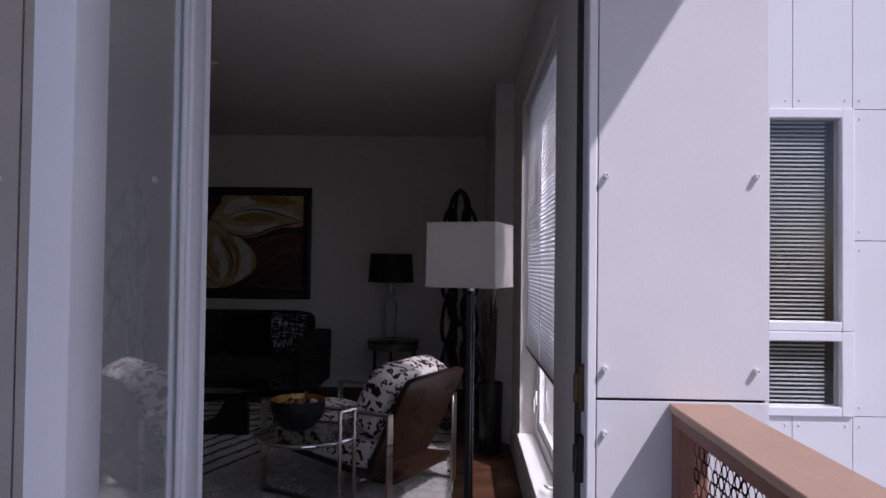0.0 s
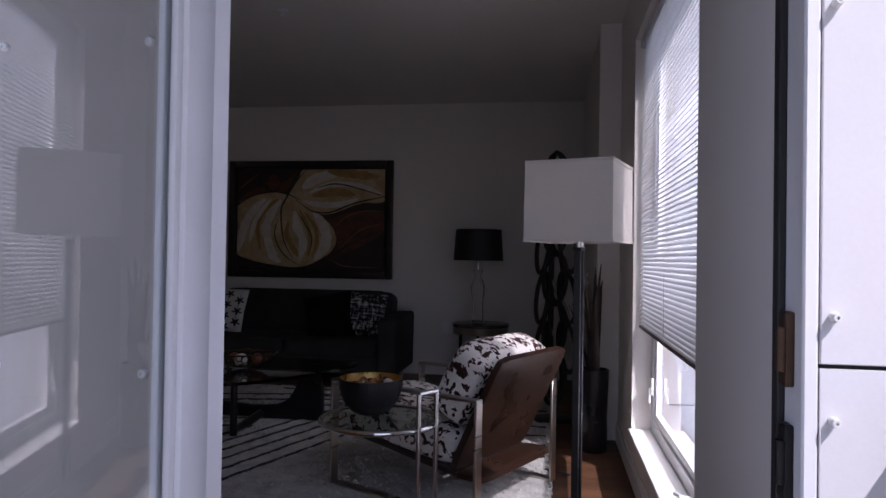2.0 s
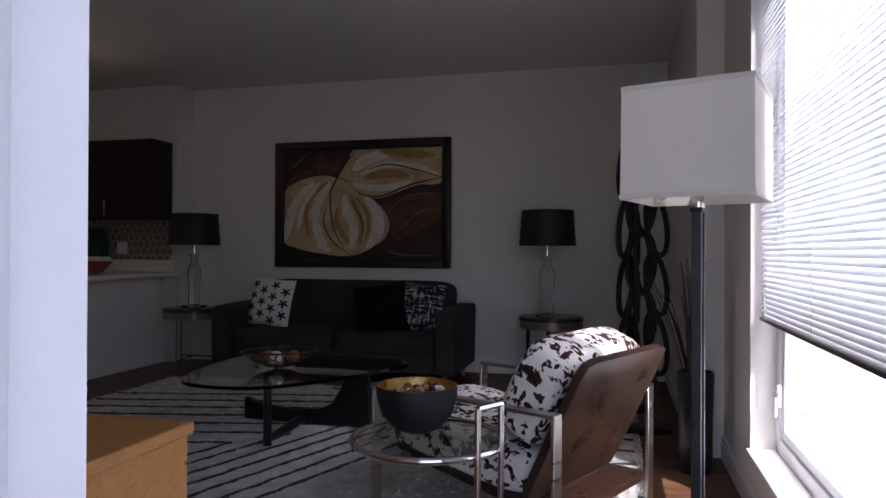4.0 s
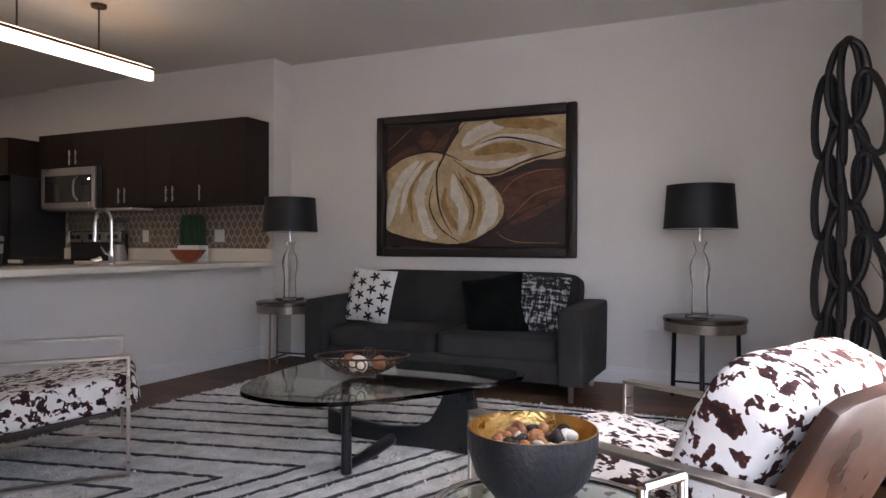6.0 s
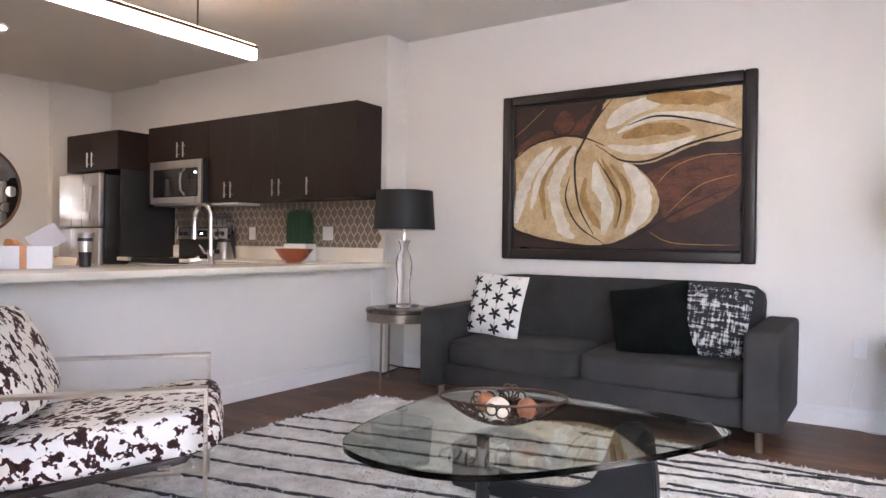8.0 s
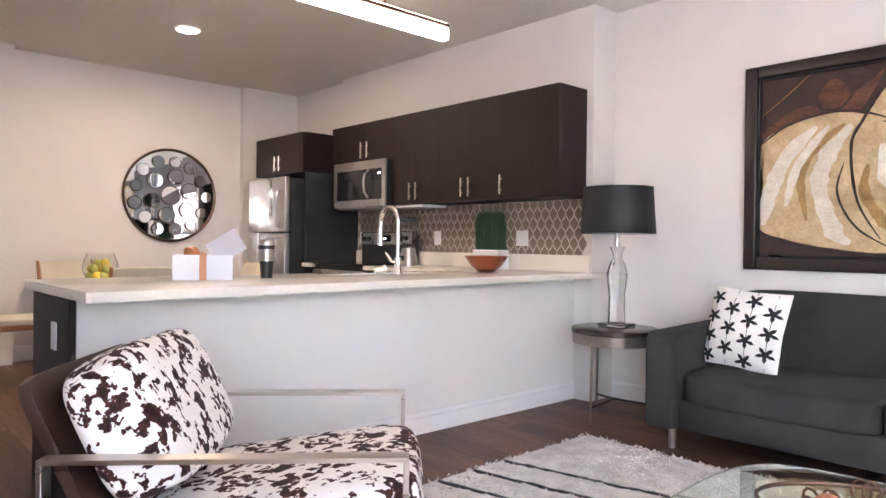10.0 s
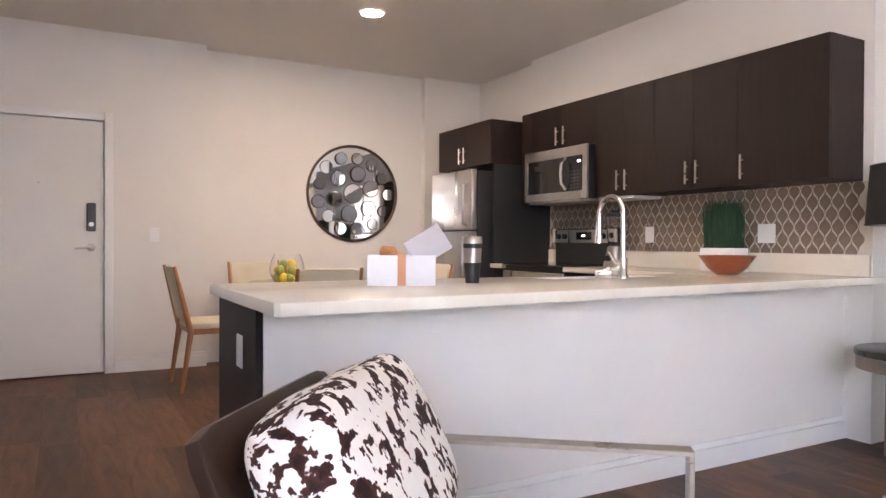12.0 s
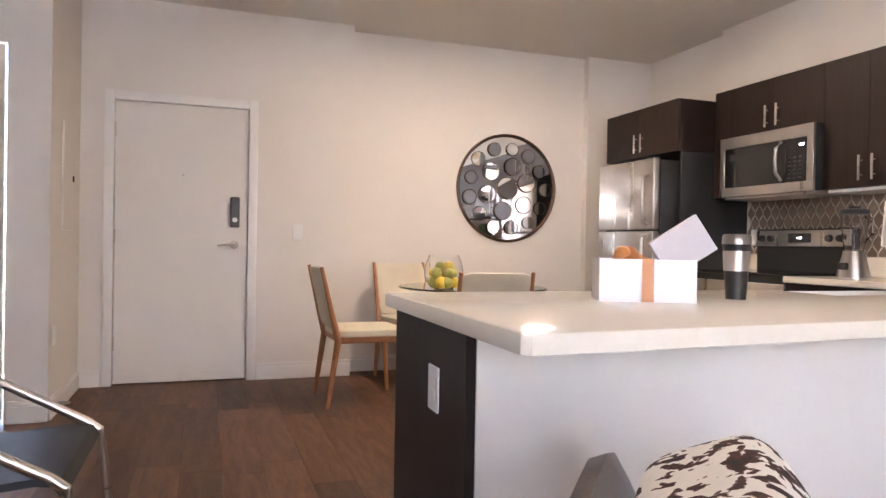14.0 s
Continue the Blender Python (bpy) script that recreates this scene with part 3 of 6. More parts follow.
def cladding():
    c = thing("wall_cladding", pose(0, 0, 0), "pale cement cladding panels with exposed screws", "cladding", kind="structure")
    part("backing", B(DX1 + 0.036, Y_OUT - 0.008, -0.2, 1.25, Y_OUT + 0.16, 3.4), dark_gap, c)
    for z0, z1 in ((-0.2, 1.006), (1.013, 2.9)):
        p = part("panel", B(DX1 + 0.038, Y_OUT - 0.02, z0, 1.26, Y_OUT - 0.009, z1, 0.0015, 1), ext_panel_mat, c)
        for z in ((0.927, 0.45, 0.05) if z0 < 0 else (1.086, 1.567, 2.05, 2.53)):
            for x in (DX1 + 0.056, 1.227):
                screw(c, x, Y_OUT - 0.02, z)
    part("edge_trim", B(1.252, Y_OUT - 0.018, -0.2, 1.262, Y_OUT + 0.16, 3.4), facade_mat, c)
    # left of the door
    part("panel", B(-2.3, Y_OUT - 0.02, -0.2, -1.14, Y_OUT - 0.001, 3.0, 0.0015, 1), ext_panel_mat, c)
    umber = M("umber_panel", (0.44, 0.40, 0.36), 0.6, var=0.1, bump=0.03)
    for x0, x1 in ((-1.13, -0.653), (-0.647, DX0 - 0.06)):
        part("side_panel", B(x0, Y_OUT - 0.012, 0.0, x1, Y_OUT - 0.002, 2.9, 0.001, 1), umber, c, "brown-grey panel beside the door")
        for z in (0.35, 0.95, 1.55, 2.15, 2.75):
            for x in (x0 + 0.05, x1 - 0.05):
                screw(c, x, Y_OUT - 0.012, z, 0.009, 0.008)


def railing():
    r = thing("balcony_railing", pose(0, 0, 0), "brown metal balcony railing with perforated infill", "railing")
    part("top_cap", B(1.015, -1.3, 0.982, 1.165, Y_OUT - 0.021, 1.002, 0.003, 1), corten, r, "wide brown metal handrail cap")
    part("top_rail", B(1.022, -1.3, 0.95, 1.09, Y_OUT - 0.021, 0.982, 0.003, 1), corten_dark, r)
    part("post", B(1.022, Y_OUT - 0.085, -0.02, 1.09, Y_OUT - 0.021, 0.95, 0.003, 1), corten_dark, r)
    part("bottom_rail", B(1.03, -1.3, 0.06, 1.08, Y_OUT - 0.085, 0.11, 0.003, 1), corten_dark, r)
    # perforated sheet: hexagonal cells with a round hole in each
    bm = bmesh.new()
    a = 0.020
    rng = random.Random(2)
    row = 0
    z = 0.13
    while z < 0.93:
        y = 1.223 - (row % 2) * a * 0.866
        while y > -0.1:
            hr = a * rng.uniform(0.55, 0.85)
            n = 12
            inner, outer = [], []
            for i in range(n):
                t = 2 * math.pi * i / n
                k = math.cos(math.pi / 6) / math.cos((t + math.pi / 6) % (math.pi / 3) - math.pi / 6)
                outer.append(bm.verts.new((1.057, y + a * k * math.sin(t), z + a * k * math.cos(t))))
                inner.append(bm.verts.new((1.057, y + hr * 0.866 * math.sin(t), z + hr * math.cos(t))))
            for i in range(n):
                j = (i + 1) % n
                bm.faces.new((outer[i], outer[j], inner[j], inner[i]))
            y -= a * 1.732
        z += a * 1.5
        row += 1
    bmesh.ops.solidify(bm, geom=bm.faces[:], thickness=0.003)
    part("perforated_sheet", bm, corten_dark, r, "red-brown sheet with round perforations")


def facade():
    f = thing("neighbour_facade", pose(0.225, 4.75, 0.05), "pale panelled apartment facade across the balcony", "building", kind="structure")
    part("wall", B(0.8, 0.18, -9, 9, 0.4, 9), dark_gap, f)
    xs = [0.8, 1.72, 2.72, 3.16, 3.50, 4.4, 5.4, 6.5, 8.0]
    zs = [-3, -1.2, 0.20, 1.50, 2.48, 3.5, 5.2, 7]
    for x0, x1 in zip(xs, xs[1:]):
        for z0, z1 in zip(zs, zs[1:]):
            if x0 < 3.1 and x1 > 1.8 and z0 < 2.4 and z1 > 0.3:
                continue
            part("panel", B(x0 + 0.003, 0, z0 + 0.003, x1 - 0.003, 0.03, z1 - 0.003), facade_mat, f)
            for x in (x0 + 0.05, x1 - 0.05):
                for z in (z0 + 0.07, z1 - 0.07):
                    if 2 < x < 4.4 and -0.5 < z < 4:
                        screw(f, x, 0, z, 0.009, 0.008)
    part("panel", B(1.72, 0, 0.203, 1.98, 0.03, 2.477), facade_mat, f)
    for x0, x1, z0, z1 in ((1.98, 3.16, 0.826, 2.48), (1.98, 3.16, 0.20, 0.823)):
        w = new("window")
        w.parent = f
        bm = bmesh.new()
        for a, b, c, d in ((x0, x0 + 0.07, z0, z1), (x1 - 0.09, x1, z0, z1), (x0 + 0.07, x1 - 0.09, z0, z0 + 0.07), (x0 + 0.07, x1 - 0.09, z1 - 0.07, z1)):
            bbox(bm, a, -0.03, c, b, 0.10, d, 0.006, 1)
        part("frame", bm, upvc, w)
        p = part("pane", B(x0 + 0.07, 0.03, z0 + 0.07, x1 - 0.09, 0.036, z1 - 0.07), clear_glass, w)
        p.visible_shadow = False
        part("backing", B(x0 + 0.05, 0.16, z0 + 0.05, x1 - 0.05, 0.17, z1 - 0.05), dark_gap, w)
        bm = bmesh.new()
        z = z0 + 0.09
        while z < z1 - 0.07:
            bbox(bm, x0 + 0.075, 0.07, z, x1 - 0.17, 0.085, z + 0.011)
            z += 0.032
        part("blind", bm, far_blind, w, "grey-green closed venetian blind")


cladding()
railing()
facade()

# ---- living room ----


def cow_chair(m, label, lounge_group):
    c = thing("armchair", m, label, "armchair", lounge_group)
    W2, D2, H = 0.365, 0.44, 0.57
    for s in (-1, 1):
        bm = bmesh.new()
        x = s * W2
        t = 0.014
        flatbar(bm, (x, -D2, H), (x, D2, H), 0.05, t, (1, 0, 0))
        flatbar(bm, (x, D2 - t / 2, 0.0), (x, D2 - t / 2, H - t / 2), 0.05, t, (1, 0, 0))
        flatbar(bm, (x, -D2 + t / 2, 0.0), (x, -D2 + t / 2, H - t / 2), 0.05, t, (1, 0, 0))
        flatbar(bm, (x, -D2 + t, t / 2), (x, D2 - t, t / 2), 0.05, t, (1, 0, 0))
        part("side_frame", bm, brushed, c, "flat brushed steel arm and leg frame")
    bm = bmesh.new()
    for y, z in ((0.30, 0.27), (-0.22, 0.17)):
        flatbar(bm, (-W2 + 0.02, y, z), (W2 - 0.02, y, z), 0.04, 0.014, (0, 1, 0))
    part("cross_bar", bm, brushed, c)
    bm = bmesh.new()
    mm = pose(0, 0.02, 0.235, 9, 0, 0)
    puffy(bm, mm, 0.64, 0.74, 0.035, 8, 14)
    part("seat_sling", bm, leather_dk, c, "dark leather seat sling")
    bm = bmesh.new()
    puffy(bm, pose(0, -0.36, 0.185, 0, 0, 0), 0.66, 0.17, 0.035, 8, 10)
    part("sling_roll", bm, leather, c, "brown leather sling edge")
    bm = bmesh.new()
    puffy(bm, pose(0, -0.39, 0.485, 24, 0, 0), 0.66, 0.04, 0.62, 10, 14)
    part("back_panel", bm, leather, c, "worn brown leather back panel")
    bm = bmesh.new()
    puffy(bm, pose(0, 0.10, 0.345, 8, 0, 0), 0.63, 0.78, 0.19, 16, 7, 0.03, 2)
    part("seat_cushion", bm, cow, c, "brown and white cowhide seat cushion")
    bm = bmesh.new()
    puffy(bm, pose(0, -0.285, 0.62, 26, 0, 0), 0.65, 0.215, 0.43, 18, 5.0, 0.05, 7)
    part("back_cushion", bm, cow, c, "brown and white cowhide back cushion")
    return c


def heading(dx, dy):
    return math.degrees(math.atan2(-dx, dy))


cow_chair(pose(-0.10, 3.68, 0.012, 0, 0, heading(-0.894, 0.447)) @ Matrix.Diagonal((1, 1, 0.93, 1)), "steel framed armchair with cowhide cushions and leather back, sunlit", "cowhide armchairs")
cow_chair(pose(-2.963, 3.749, 0.012, 0, 0, heading(0.623, 0.782)) @ Matrix.Diagonal((1.02, 1, 0.92, 1)), "steel framed armchair with cowhide cushions facing the sofa", "cowhide armchairs")


def sofa():
    s = thing("sofa", pose(-1.975, 6.44, 0), "charcoal fabric two-seat sofa against the wall", "sofa")
    W2 = 1.075
    for sx in (-1, 1):
        bm = bmesh.new()
        # arm: slightly leaning block, narrower to the floor
        pts = [(-0.41, 0.12), (0.36, 0.12), (0.40, 0.60), (0.38, 0.64), (-0.38, 0.62), (-0.415, 0.58)]
        a = [bm.verts.new((sx * (W2 - 0.17), y, z)) for y, z in pts]
        b = [bm.verts.new((sx * W2, y, z)) for y, z in pts]
        bm.faces.new(a)
        bm.faces.new(b[::-1])
        for i in range(len(pts)):
            j = (i + 1) % len(pts)
            bm.faces.new((a[i], a[j], b[j], b[i]))
        bmesh.ops.recalc_face_normals(bm, faces=bm.faces[:])
        bmesh.ops.bevel(bm, geom=bm.edges[:], offset=0.022, segments=3, profile=0.5, affect="EDGES")
        part("armrest", bm, sofa_cloth, s)
    part("base", B(-W2 + 0.172, -0.36, 0.12, W2 - 0.172, 0.38, 0.27, 0.015), sofa_cloth, s)
    bm = bmesh.new()
    puffy(bm, pose(0, 0.30, 0.50, -7, 0, 0), 2 * W2 - 0.35, 0.22, 0.66, 14, 12, 0.008, 3)
    part("backrest", bm, sofa_cloth, s)
    for sx in (-1, 1):
        bm = bmesh.new()
        puffy(bm, pose(sx * 0.450, -0.07, 0.345, 1.5, 0, 0), 0.898, 0.62, 0.17, 16, 9, 0.015, sx * 4)
        part("seat_cushion", bm, sofa_cloth, s)
    for x in (-0.97, 0.97):
        for y in (-0.30, 0.33):
            bm = lathe(bmesh.new(), [(0, 0), (0.018, 0), (0.022, 0.12), (0, 0.12)], 16, (x, y, 0))
            part("leg", bm, brushed, s, "short steel leg")
    return s


sofa()


def star_pillow():
    p = thing("throw_pillow", pose(-2.68, 6.40, 0.635, -14, 4, -6), "white throw pillow with black star flowers on the sofa", "pillow", "pillows on the sofa")
    part("cover", pillow_shape(bmesh.new(), pose(0, 0, 0), 0.43, 0.43, 0.15), white_cloth, p)
    n = 16

    def skin(u, v):
        t = max(0.0, (1 - u * u) * (1 - v * v)) ** 0.42
        return -t * 0.075 * (1 + 0.12 * noise.noise(Vector((u * 2 + 0.43 * 9, v * 2, -1)))) - 0.0025

    def cloth_strip(u, v0, v1):
        bm = bmesh.new()
        rows = []
        for k in range(7):
            v = v0 + (v1 - v0) * k / 6
            rows.append([bm.verts.new((uu * 0.21, skin(uu, v), v * 0.21)) for uu in (u - 0.008, u + 0.008)])
        for a, b in zip(rows, rows[1:]):
            bm.faces.new((a[0], a[1], b[1], b[0]))
        part("stem_print", bm, ink, p)

    # drooping five-petalled flowers in staggered columns, threaded on thin stems
    for i in range(4):
        u = -0.75 + i * 0.5
        cloth_strip(u, -0.95, 0.95)
        for j in range(4):
            v = -0.80 + j * 0.5 + (0.25 if i % 2 else 0)
            if v > 0.9:
                continue
            bm = bmesh.new()
            c = bm.verts.new((u * 0.21, skin(u, v) - 0.0006, v * 0.21))
            ring = []
            for k in range(20):
                r = (0.052, 0.034, 0.015, 0.034)[k % 4]
                t = 2 * math.pi * k / 20 - math.pi / 10
                uu, vv = u + r * math.cos(t) / 0.21, v + 0.85 * r * math.sin(t) / 0.21
                uu, vv = max(-0.97, min(0.97, uu)), max(-0.97, min(0.97, vv))
                ring.append(bm.verts.new((uu * 0.21, skin(uu, vv) - 0.0006, vv * 0.21)))
            for k in range(20):
                bm.faces.new((c, ring[k], ring[(k + 1) % 20]))
            part("flower_print", bm, ink, p)


star_pillow()
p = thing("throw_pillow", pose(-1.62, 6.36, 0.60, -16, -10, 8), "black plush throw pillow leaning on the sofa back", "pillow", "pillows on the sofa")
part("cover", pillow_shape(bmesh.new(), pose(0, 0, 0), 0.46, 0.44, 0.16), velvet, p)


def tweed():
    m, n, l, b = mat_base("black_white_tweed")
    va = obj_coord(n, l, (60, 60, 9))
    vb = obj_coord(n, l, (9, 9, 60))
    a, c = noise_tex(n, l, va, 1.0, 2), noise_tex(n, l, vb, 1.0, 2)
    mx = n.new("ShaderNodeMath")
    mx.operation = "ADD"
    l.new(a, mx.inputs[0])
    l.new(c, mx.inputs[1])
    l.new(ramp(n, l, mx.outputs[0], [(0.50, (0.012, 0.012, 0.014)), (0.59, (0.50, 0.48, 0.46))]), b.inputs["Base Color"])
    sc = n.new("ShaderNodeMath")
    sc.operation = "MULTIPLY"
    sc.inputs[1].default_value = 0.5
    l.new(mx.outputs[0], sc.inputs[0])
    for lk in list(l):
        if lk.to_node.type == "VALTORGB":
            l.new(sc.outputs[0], lk.to_node.inputs["Fac"])
    b.inputs["Roughness"].default_value = 0.9
    return m


p = thing("throw_pillow", pose(-1.30, 6.43, 0.62, -15, 5, 4), "black and white tweed throw pillow on the sofa", "pillow", "pillows on the sofa")
part("cover", pillow_shape(bmesh.new(), pose(0, 0, 0), 0.40, 0.42, 0.14), tweed(), p)


def side_table(x, y, label, leg_w, leg_mat):
    t = thing("side_table", pose(x, y, 0), label, "side table", "round side tables beside the sofa")
    R = 0.265
    bm = lathe(bmesh.new(), [(0, 0.53), (R - 0.02, 0.53), (R, 0.535), (R, 0.56), (R - 0.008, 0.565), (0, 0.565)], 48)
    part("tabletop", bm, M("aged_mirror_top", (0.10, 0.078, 0.06), 0.22, 0.6, var=0.3, scale=9, bump=0.05), t, "dark antiqued tabletop")
    bm = lathe(bmesh.new(), [(R - 0.03, 0.47), (R - 0.008, 0.47), (R - 0.008, 0.53), (R - 0.03, 0.53), (R - 0.03, 0.47)], 48)
    part("apron", bm, M("antique_silver_band", (0.24, 0.20, 0.16), 0.4, 0.7, var=0.3, scale=10, bump=0.15, bscale=60), t, "antiqued silver apron band")
    for k in range(3):
        a = radians(90 + 120 * k + 60)
        dx, dy = math.cos(a), math.sin(a)
        bm = bmesh.new()
        flatbar(bm, (dx * (R - 0.02), dy * (R - 0.02), 0.0), (dx * (R - 0.03), dy * (R - 0.03), 0.47), leg_w, leg_w * 0.6, (-dy, dx, 0))
        part("leg", bm, leg_mat, t)
        bm = tube(bmesh.new(), [(0, 0, 0.12), (dx * (R - 0.03), dy * (R - 0.03), 0.10)], 0.007, 8)
        part("stretcher", bm, iron, t)
    return t


side_table(-0.21, 6.55, "round side table with blackened legs and antiqued top", 0.030, iron)
side_table(-3.50, 6.43, "round side table with slim legs beside the kitchen counter", 0.016, M("aged_pewter", (0.30, 0.25, 0.20), 0.4, 0.8, var=0.2))


def table_lamp(x, y, z):
    lamp = thing("table_lamp", pose(x, y, z), "crystal table lamp with a black drum shade", "table lamp", "table lamps by the sofa")
    part("base_plate", B(-0.085, -0.085, 0.001, 0.085, 0.085, 0.022, 0.004, 1), crystal, lamp, "clear crystal base plate")
    prof = [(0, 0.022), (0.055, 0.022), (0.055, 0.03), (0.05, 0.20), (0.062, 0.27), (0.066, 0.33), (0.05, 0.39), (0.026, 0.43), (0.03, 0.46), (0.045, 0.49), (0.045, 0.50), (0, 0.50)]
    part("column", lathe(bmesh.new(), prof, 8), crystal, lamp, "faceted crystal column")
    part("stem", lathe(bmesh.new(), [(0, 0.50), (0.012, 0.50), (0.012, 0.58), (0.009, 0.60), (0.009, 0.83), (0, 0.83)], 12), chrome, lamp)
    bm = lathe(bmesh.new(), [(0.232, 0.585), (0.212, 0.868)], 48)
    part("shade", bm, shade_black, lamp, "black drum shade")
    bm = lathe(bmesh.new(), [(0.2295, 0.586), (0.2095, 0.867)], 48)
    part("lining", bm, shade_silver, lamp, "silver shade lining")
    for r, z0 in ((0.232, 0.585), (0.212, 0.868)):
        bm = bmesh.new()
        tube(bm, [(r * math.cos(i * math.pi / 24), r * math.sin(i * math.pi / 24), z0) for i in range(48)], 0.003, 6, True)
        part("shade_ring", bm, shade_black, lamp)
    bm = bmesh.new()
    for k in range(3):
        a = 2.1 * k
        tube(bm, [(0, 0, 0.82), (0.212 * math.cos(a), 0.212 * math.sin(a), 0.862)], 0.0025, 6)
    part("spider", bm, chrome, lamp)
    return lamp


table_lamp(-0.24, 6.53, 0.565)
table_lamp(-3.52, 6.48, 0.565)


def painting():
    x0, x1, z0, z1 = -2.92, -1.155, 0.939, 2.147
    p = thing("framed_painting", pose(0, Y_NORTH, 0), "large framed abstract painting of cream and ochre petals", "painting")
    fw = 0.075
    bm = bmesh.new()
    for a, b, c, d in ((x0, x0 + fw, z0, z1), (x1 - fw, x1, z0, z1), (x0 + fw, x1 - fw, z0, z0 + fw), (x0 + fw, x1 - fw, z1 - fw, z1)):
        bbox(bm, a, -0.05, c, b, -0.002, d, 0.012, 3)
    i0, i1, j0, j1 = x0 + fw, x1 - fw, z0 + fw, z1 - fw
    part("frame", bm, M("black_brown_frame", (0.020, 0.013, 0.011), 0.35, var=0.2, bump=0.05), p, "black-brown moulded frame")
    bm = bmesh.new()
    for a, b, c, d in ((i0, i0 + 0.014, j0, j1), (i1 - 0.014, i1, j0, j1), (i0 + 0.014, i1 - 0.014, j0, j0 + 0.014), (i0 + 0.014, i1 - 0.014, j1 - 0.014, j1)):
        bbox(bm, a, -0.034, c, b, -0.002, d, 0.003, 1)
    part("slip", bm, black_paint, p)
    W, H = i1 - i0, j1 - j0
    dark = M("umber_ground", (0.030, 0.018, 0.014), 0.5, var=0.5, scale=6, bump=0.5, bscale=60, alt=(0.055, 0.024, 0.016))
    part("canvas", B(i0, -0.02, j0, i1, -0.004, j1), dark, p, "dark umber canvas ground")
    rust = M("rust_paint", (0.022, 0.012, 0.010), 0.5, var=0.4, scale=7, bump=0.6, bscale=60, alt=(0.18, 0.060, 0.026), stretch=(1, 1, 2))
    tan = M("tan_paint", (0.46, 0.30, 0.13), 0.5, var=0.25, scale=7, bump=0.6, bscale=60, alt=(0.68, 0.52, 0.30))
    cream = M("cream_paint_stroke", (0.62, 0.54, 0.42), 0.5, var=0.15, scale=12, bump=0.8, bscale=70, alt=(0.78, 0.73, 0.64))
    ochre = M("ochre_paint_stroke", (0.30, 0.17, 0.05), 0.5, var=0.3, scale=12, bump=0.8, bscale=70, alt=(0.50, 0.30, 0.09))
    line = M("umber_line", (0.018, 0.010, 0.008), 0.5, var=0.3, scale=20, bump=0.2)
    layer = [0]

    def patch(name, pts, material):
        # smooth closed outline through a few control points, roughened like a brush edge
        k = len(pts)
        out = []
        for i in range(k):
            a, b, c, d = (Vector(pts[(i + q) % k]) for q in (-1, 0, 1, 2))
            for s in range(7):
                t = s / 7
                v = 0.5 * (2 * b + (c - a) * t + (2 * a - 5 * b + 4 * c - d) * t * t + (3 * b - a - 3 * c + d) * t ** 3)
                jit = 0.006 * noise.noise(Vector((v.x * 30, v.y * 30, layer[0])))
                out.append((min(0.997, max(0.003, v.x + jit)), min(0.997, max(0.003, v.y + jit))))
        layer[0] += 1
        y = -0.0205 - 0.0007 * layer[0]
        bm = bmesh.new()
        vs = [bm.verts.new((i0 + u * W, y, j1 - v * H)) for u, v in out]
        f = bm.faces.new(vs)
        bmesh.ops.triangulate(bm, faces=[f])
        part(name, bm, material, p)

    def stroke(name, pts, w, material):
        layer[0] += 1
        y = -0.0205 - 0.0007 * layer[0]
        dense = []
        for i in range(len(pts) - 1):
            a, b, c, d = (Vector(pts[max(0, min(len(pts) - 1, i + q))]) for q in (-1, 0, 1, 2))
            for s in range(10):
                t = s / 10
                dense.append(0.5 * (2 * b + (c - a) * t + (2 * a - 5 * b + 4 * c - d) * t * t + (3 * b - a - 3 * c + d) * t ** 3))
        dense.append(Vector(pts[-1]))
        bm = bmesh.new()
        rows = []
        for i, v in enumerate(dense):
            d = (dense[min(i + 1, len(dense) - 1)] - dense[max(i - 1, 0)])
            nrm = Vector((-d.y * H, d.x * W)).normalized()
            e = min(1.0, 0.25 + 3.0 * min(i, len(dense) - 1 - i) / len(dense))
            ww = w * e * (1 + 0.35 * noise.noise(Vector((v.x * 25, v.y * 25, layer[0]))))
            rows.append([bm.verts.new((i0 + min(0.997, max(0.003, v.x)) * W + nrm.x * ww * q, y, j1 - min(0.997, max(0.003, v.y)) * H - nrm.y * ww * q)) for q in (-0.5, 0.5)])
        for a, b in zip(rows, rows[1:]):
            bm.faces.new((a[0], a[1], b[1], b[0]))
        part(name, bm, material, p)

    patch("rust_patch", [(0.0, 0.33), (0.12, 0.20), (0.27, 0.17), (0.40, 0.05), (0.42, 0.0), (0.30, 0.30), (0.14, 0.29)], rust)
    patch("rust_patch", [(0.62, 0.52), (0.80, 0.42), (0.99, 0.44), (0.98, 0.62), (0.86, 0.74), (0.72, 0.82), (0.66, 0.66)], rust)
    patch("rust_patch", [(0.205, 0.14), (0.25, 0.06), (0.30, 0.12), (0.27, 0.21), (0.22, 0.20)], rust)
    patch("petal_ground", [(0.004, 0.38), (0.10, 0.28), (0.24, 0.235), (0.36, 0.27), (0.45, 0.36), (0.56, 0.44), (0.66, 0.60), (0.67, 0.76), (0.58, 0.88), (0.44, 0.965), (0.26, 0.95), (0.10, 0.90), (0.004, 0.83), (0.02, 0.6)], tan)
    patch("petal_ground", [(0.35, 0.28), (0.42, 0.10), (0.48, 0.0), (0.75, 0.0), (0.995, 0.0), (0.995, 0.31), (0.84, 0.34), (0.70, 0.42), (0.60, 0.45), (0.48, 0.40), (0.41, 0.31)], tan)
